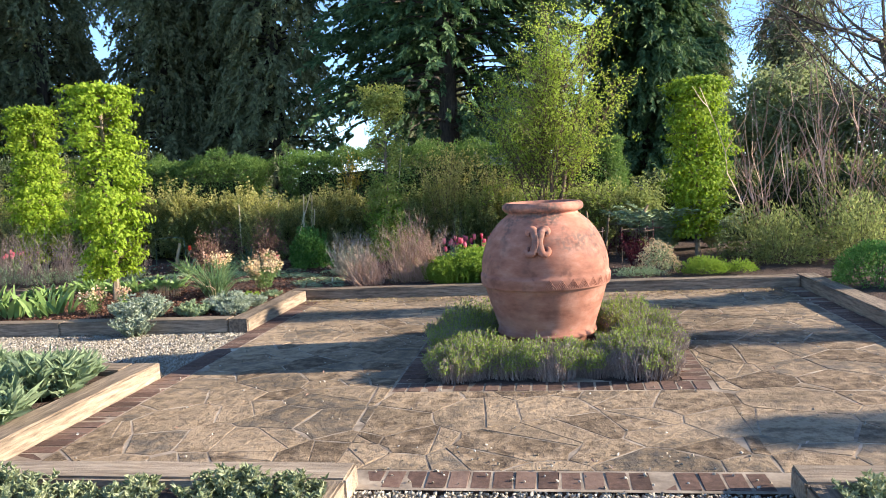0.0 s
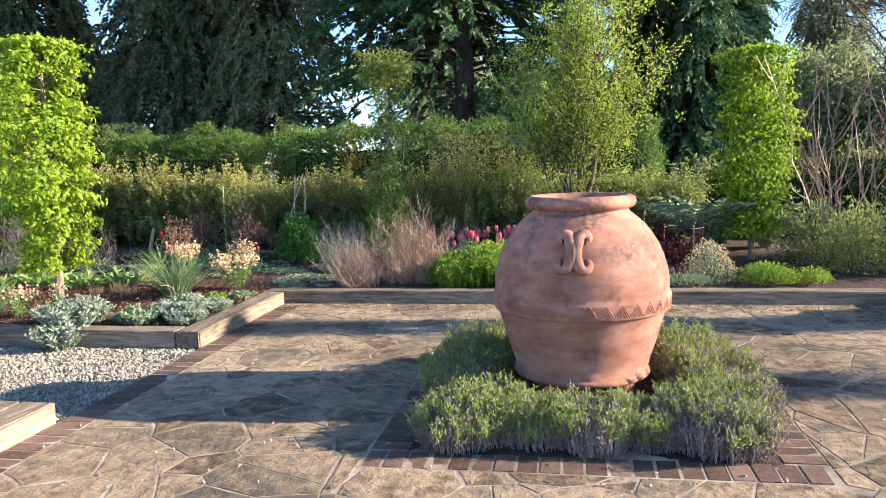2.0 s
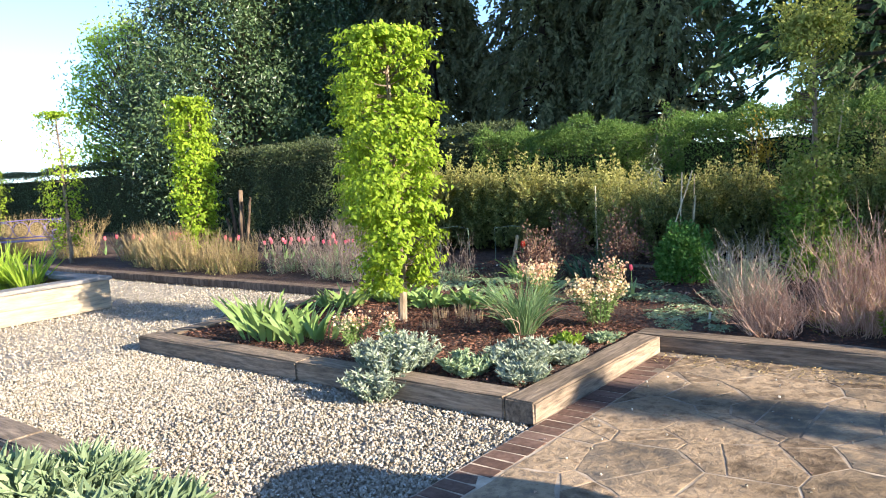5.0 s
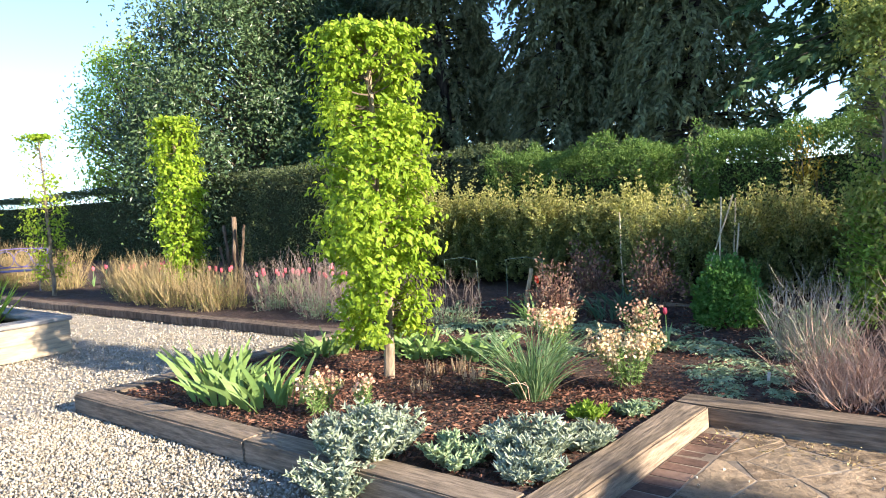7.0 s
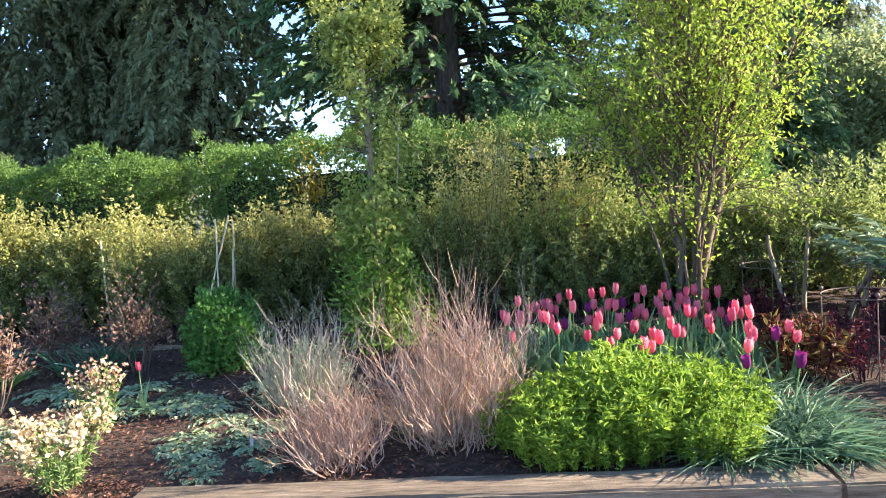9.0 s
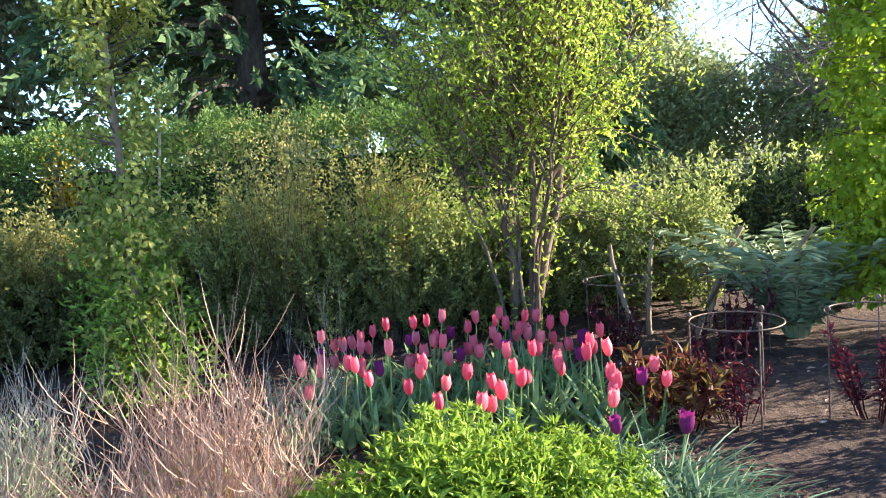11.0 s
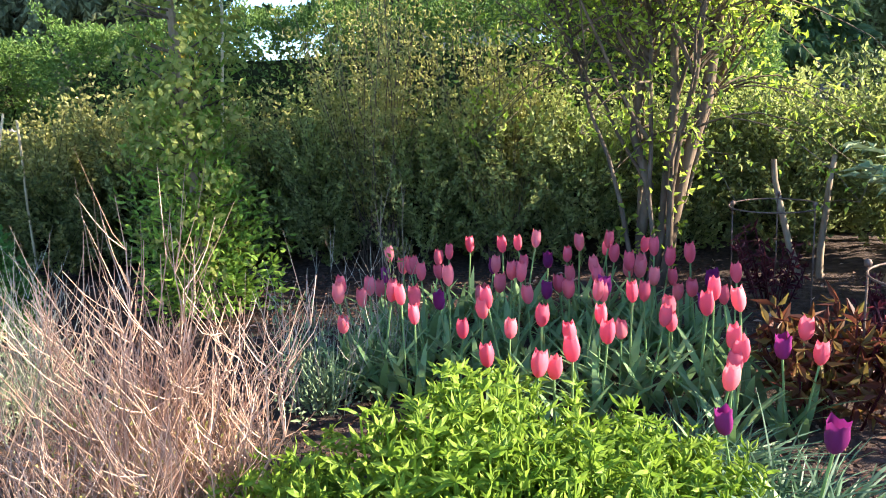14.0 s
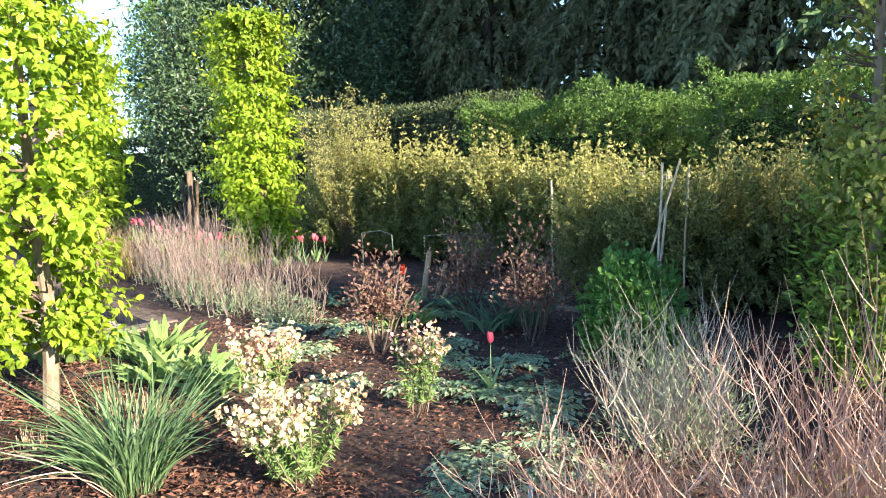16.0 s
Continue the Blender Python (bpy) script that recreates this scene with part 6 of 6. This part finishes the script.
# houses glimpsed through the trees
def house(at, w, d, h, roof, wall, label, turn=0):
    t = thing("house", at, label, "house", turn=turn)
    o = part("wall", box_mesh(w, d, h, 0.02), wall, t)
    v = [(-w / 2 - 0.3, -d / 2 - 0.3, h), (w / 2 + 0.3, -d / 2 - 0.3, h), (w / 2 + 0.3, d / 2 + 0.3, h), (-w / 2 - 0.3, d / 2 + 0.3, h), (-w / 2 - 0.3, 0, h + roof), (w / 2 + 0.3, 0, h + roof)]
    part("roof", mesh_np("roof", v, [[0, 1, 5, 4], [2, 3, 4, 5]], [[0, 4, 3], [1, 2, 5]]), M_ROOF, t)
    for i in range(3):
        wd = part("window", box_mesh(1.2, 0.08, 1.2, 0.02), M_RENDER, t)
        wd.location = (-w / 3 + i * w / 3, -d / 2 - 0.02, h * 0.45)
        pn = part("pane", box_mesh(0.95, 0.03, 0.95, 0.01), M_WATER, wd)
        pn.location = (0, -0.04, 0.12)


house((-4.5, 52, -0.12), 9, 7, 4.0, 2.6, M_RENDER, "pale house with tiled roof behind the trees")
house((6, 54, -0.12), 8, 7, 3.6, 2.4, M_RENDER, "pale house with tiled roof behind the trees", 10)
chim = thing("brick_pier", (-45.6, 18.9, -0.12), "brick chimney with dark coping beyond the hedge", "chimney")
part("shaft", box_mesh(2.1, 1.6, 5.2, 0.01), M_REDBRICK, chim)
o = part("coping", box_mesh(2.4, 1.9, 0.3, 0.03), M_ROOF, chim)
o.location = (0, 0, 5.2)

# near beds: lamb's ears and cushions
for i, (x, y, r, h) in enumerate(((-3.55, 4.75, 0.32, 0.26), (-3.95, 4.3, 0.35, 0.28), (-3.5, 4.1, 0.28, 0.2), (-3.6, 5.15, 0.25, 0.16), (-4.4, 4.9, 0.3, 0.22), (-4.3, 5.25, 0.2, 0.14))):
    silver((x, y, SOIL - 0.02), r, h, 60, "felted grey-green lamb's-ear leaves behind the sleeper", M_LAMB, 0.15, 0.038)
for i, (x, y, r, h) in enumerate(((-2.5, 3.05, 0.24, 0.17), (-2.15, 3.0, 0.16, 0.12), (-1.85, 3.1, 0.14, 0.12), (-1.4, 3.12, 0.22, 0.15), (-1.1, 3.08, 0.18, 0.15), (1.45, 3.12, 0.2, 0.14), (1.75, 3.1, 0.2, 0.16))):
    silver((x, y, 0.06), r, h, 70, "mounded variegated grey-green cushion plant by the sleeper", M_VARIEG, 0.035, 0.017)


# ---- mulch, gravel and litter ----
def scatter_flat(n, x0, x1, y0, y1, z, size, material, name, label, category, lift=0.012):
    c = np.stack([R.uniform(x0, x1, n), R.uniform(y0, y1, n), np.full(n, z)], 1) + R.normal(size=(n, 3)) * [0, 0, lift]
    v, f = leaves(c, R.normal(size=(n, 3)) * [1, 1, 0.25], size * R.uniform(0.4, 1.3, n), size * 0.45 * R.uniform(0.5, 1.3, n), 0.25, 0.1, np.array([0, 0, 1.0]))
    return solo(name, mesh_np(name, v, f), material, label, category, kind="stuff")


scatter_flat(14000, -7.2, -3.3, 7.6, 9.6, SOIL + 0.015, 0.042, M_CHIP, "bark_mulch", "reddish-brown bark mulch on the bed", "mulch")
scatter_flat(25000, -7.2, 0.5, 9.5, 13.1, SOIL + 0.014, 0.034, M_CHIP, "bark_mulch", "brown bark mulch on the border", "mulch")
scatter_flat(700, -7.2, 2.0, 10.6, 13.2, SOIL + 0.02, 0.05, M_STRAW, "dry_litter", "scattered dry leaves on the soil", "leaf litter")
scatter_flat(1000, -3.0, 2.9, 8.9, 9.22, 0.008, 0.032, M_TAN, "dry_litter", "dry stem litter along the sleeper", "leaf litter", 0.004)
scatter_flat(130, -2.9, 2.9, 3.6, 9.0, 0.008, 0.035, M_STRAW, "dry_litter", "few dry leaves on the paving", "leaf litter", 0.003)


def pebbles(areas, size, name, label):
    base = np.array([(1, 0, 0), (0, 1, 0), (-1, 0, 0), (0, -1, 0), (0, 0, 1), (0, 0, -1)], dtype=float)
    tri = np.array([(0, 1, 4), (1, 2, 4), (2, 3, 4), (3, 0, 4), (0, 3, 5), (1, 0, 5)])
    c = np.concatenate([np.stack([R.uniform(x0, x1, n), R.uniform(y0, y1, n), np.full(n, z)], 1) for n, x0, x1, y0, y1, z in areas])
    n = len(c)
    c[:, 2] += R.uniform(-0.006, 0.008, n)
    ax = unit(R.normal(size=(n, 3)))
    bx = unit(np.cross(ax, R.normal(size=(n, 3))))
    cx = np.cross(ax, bx)
    s = size * R.uniform(0.55, 1.25, (n, 3)) * [1, 0.85, 0.7]
    v = c[:, None] + base[None, :, 0:1] * (ax * s[:, :1])[:, None] + base[None, :, 1:2] * (bx * s[:, 1:2])[:, None] + base[None, :, 2:3] * (cx * s[:, 2:])[:, None]
    f = (np.arange(n)[:, None, None] * 6 + tri[None]).reshape(-1, 3)
    return solo(name, smooth(mesh_np(name, v.reshape(-1, 3), f)), M_PEBBLE, label, "gravel", kind="stuff")


pebbles([(33000, -7.6, -3.04, 5.56, 7.34, -0.02), (12000, -10.4, -7.5, 5.0, 10.3, -0.02), (4000, -22, -10.4, 8.7, 10.3, -0.02), (9000, -0.87, 1.18, 2.2, 3.44, -0.015)], 0.0135, "gravel_stones", "pale cream and grey angular gravel")
pebbles([(260, -2.9, 2.9, 3.5, 9.0, 0.006), (60, -0.85, 1.15, 3.45, 4.0, 0.006)], 0.011, "loose_pebbles", "pale pebbles strayed onto the paving")

# ---- paving: edging bricks and crazy flagstones ----
paving = tagged(new("paving"), "irregular crazy-paved sandstone terrace with brick edging", "paving", kind="structure")
part("mortar_bed", mesh_np("mortar", [(-3.04, 3.43, -0.0016), (3.0, 3.43, -0.0016), (3.0, 9.24, -0.0016), (-3.04, 9.24, -0.0016)], [[0, 1, 2, 3]]), M_MORTAR, paving)
brick_mesh = [box_mesh(0.1, 0.205, 0.06, 0.004, 0.0012) for _ in range(4)]
nb = 0


def lay(x, y, turn):
    global nb
    o = part("brick", brick_mesh[nb % 4], M_BRICK, paving)
    o.matrix_basis = pose(x, y, -0.06 + R.uniform(-0.002, 0.003), R.uniform(-0.6, 0.6), R.uniform(-0.6, 0.6), turn + R.uniform(-0.8, 0.8))
    nb += 1


y = 3.72
while y < 9.15:
    lay(-2.93, y, 90)
    lay(2.89, y, 90)
    y += 0.111
x = -0.81
while x < 1.16:
    lay(x, 3.56, 0)
    x += 0.1105
x = -0.99
while x < 1.2:
    lay(x, 5.19, 0)
    lay(x, 7.21, 0)
    x += 0.1105
y = 5.36
while y < 7.08:
    lay(-0.94, y, 90)
    lay(1.1, y, 90)
    y += 0.111


def clip_half(poly, px, py, nx, ny):
    """Keeps the part of a polygon where (p - q) . n <= 0."""
    out = []
    for i in range(len(poly)):
        a, b = poly[i], poly[(i + 1) % len(poly)]
        da, db = (a[0] - px) * nx + (a[1] - py) * ny, (b[0] - px) * nx + (b[1] - py) * ny
        if da <= 0:
            out.append(a)
        if da * db < 0:
            s = da / (da - db)
            out.append((a[0] + (b[0] - a[0]) * s, a[1] + (b[1] - a[1]) * s))
    return out


def clip_rect(poly, x0, x1, y0, y1):
    for q in ((x0, 0, -1, 0), (x1, 0, 1, 0), (0, y0, 0, -1), (0, y1, 0, 1)):
        poly = clip_half(poly, *q) if poly else poly
    return poly


def stone(poly):
    n = len(poly)
    cx, cy = sum(p[0] for p in poly) / n, sum(p[1] for p in poly) / n
    area = 0.5 * abs(sum(poly[i][0] * poly[(i + 1) % n][1] - poly[(i + 1) % n][0] * poly[i][1] for i in range(n)))
    if n < 3 or area < 0.006:
        return
    pts = []
    for i in range(n):
        a, b = Vector(poly[i]), Vector(poly[(i + 1) % n])
        pts.append(a)
        if (b - a).length > 0.16:
            m = (a + b) / 2
            pts.append(m + (Vector((cx, cy)) - m) * float(R.uniform(-0.03, 0.07)))
    n = len(pts)
    dz, tx, ty = R.uniform(0.0, 0.0016), R.normal() * 0.0012, R.normal() * 0.0012
    v = []
    for ring, z in ((1.0, -0.03), (1.0, -0.0008), (None, 0.0004)):
        for p in pts:
            d = p - Vector((cx, cy))
            q = d if ring else d * max(0.5, 1 - 0.006 / max(d.length, 0.02))
            v.append((q.x, q.y, z + dz + tx * d.x + ty * d.y))
    i = np.arange(n)
    j = (i + 1) % n
    quads = np.concatenate([np.stack([i, j, j + n, i + n], 1), np.stack([i + n, j + n, j + 2 * n, i + 2 * n], 1)])
    o = part("flagstone", mesh_np("flagstone", v, quads, (2 * n + i)[None]), M_STONE, paving)
    o.location = (cx, cy, 0)


seeds = []
tries = 0
while tries < 6000:
    tries += 1
    p = (R.uniform(-2.9, 2.85), R.uniform(3.45, 9.3))
    gap = 0.2 + 0.24 * (0.5 + 0.5 * noise.noise((p[0] * 0.9, p[1] * 0.9, 2.0)))
    if all(math.hypot(p[0] - a, p[1] - b) > gap for a, b in seeds):
        seeds.append(p)
weight = [R.uniform(-0.07, 0.07) for _ in seeds]
for i, s in enumerate(seeds):
    poly = [(s[0] - 1, s[1] - 1), (s[0] + 1, s[1] - 1), (s[0] + 1, s[1] + 1), (s[0] - 1, s[1] + 1)]
    g = R.uniform(0.003, 0.009)
    for j, q in enumerate(seeds):
        dx, dy = q[0] - s[0], q[1] - s[1]
        dd = math.hypot(dx, dy)
        if j != i and dd < 1.5 and poly:
            half = (dd * dd + weight[i] - weight[j]) / (2 * dd) - g
            poly = clip_half(poly, s[0] + dx / dd * half, s[1] + dy / dd * half, dx / dd, dy / dd)
    for rect in ((-2.815, -1.06, 3.68, 9.22), (1.21, 2.78, 3.68, 9.22), (-1.06, 1.21, 3.68, 5.075), (-1.06, 1.21, 7.325, 9.22)):
        piece = clip_rect(poly, *rect)
        if not piece or len(piece) < 3:
            continue
        if R.random() < 0.5:
            a, r0 = R.random() * 2 * PI, R.normal(size=2) * 0.05
            nx, ny = math.cos(a), math.sin(a)
            mx, my = sum(p[0] for p in piece) / len(piece) + r0[0], sum(p[1] for p in piece) / len(piece) + r0[1]
            for sg in (1, -1):
                half = clip_half(piece, mx - sg * nx * 0.004, my - sg * ny * 0.004, sg * nx, sg * ny)
                if len(half) > 2:
                    stone(half)
        else:
            stone(piece)
for k in kinds:
    for o in (k, *k.children_recursive):
        bpy.data.objects.remove(o)
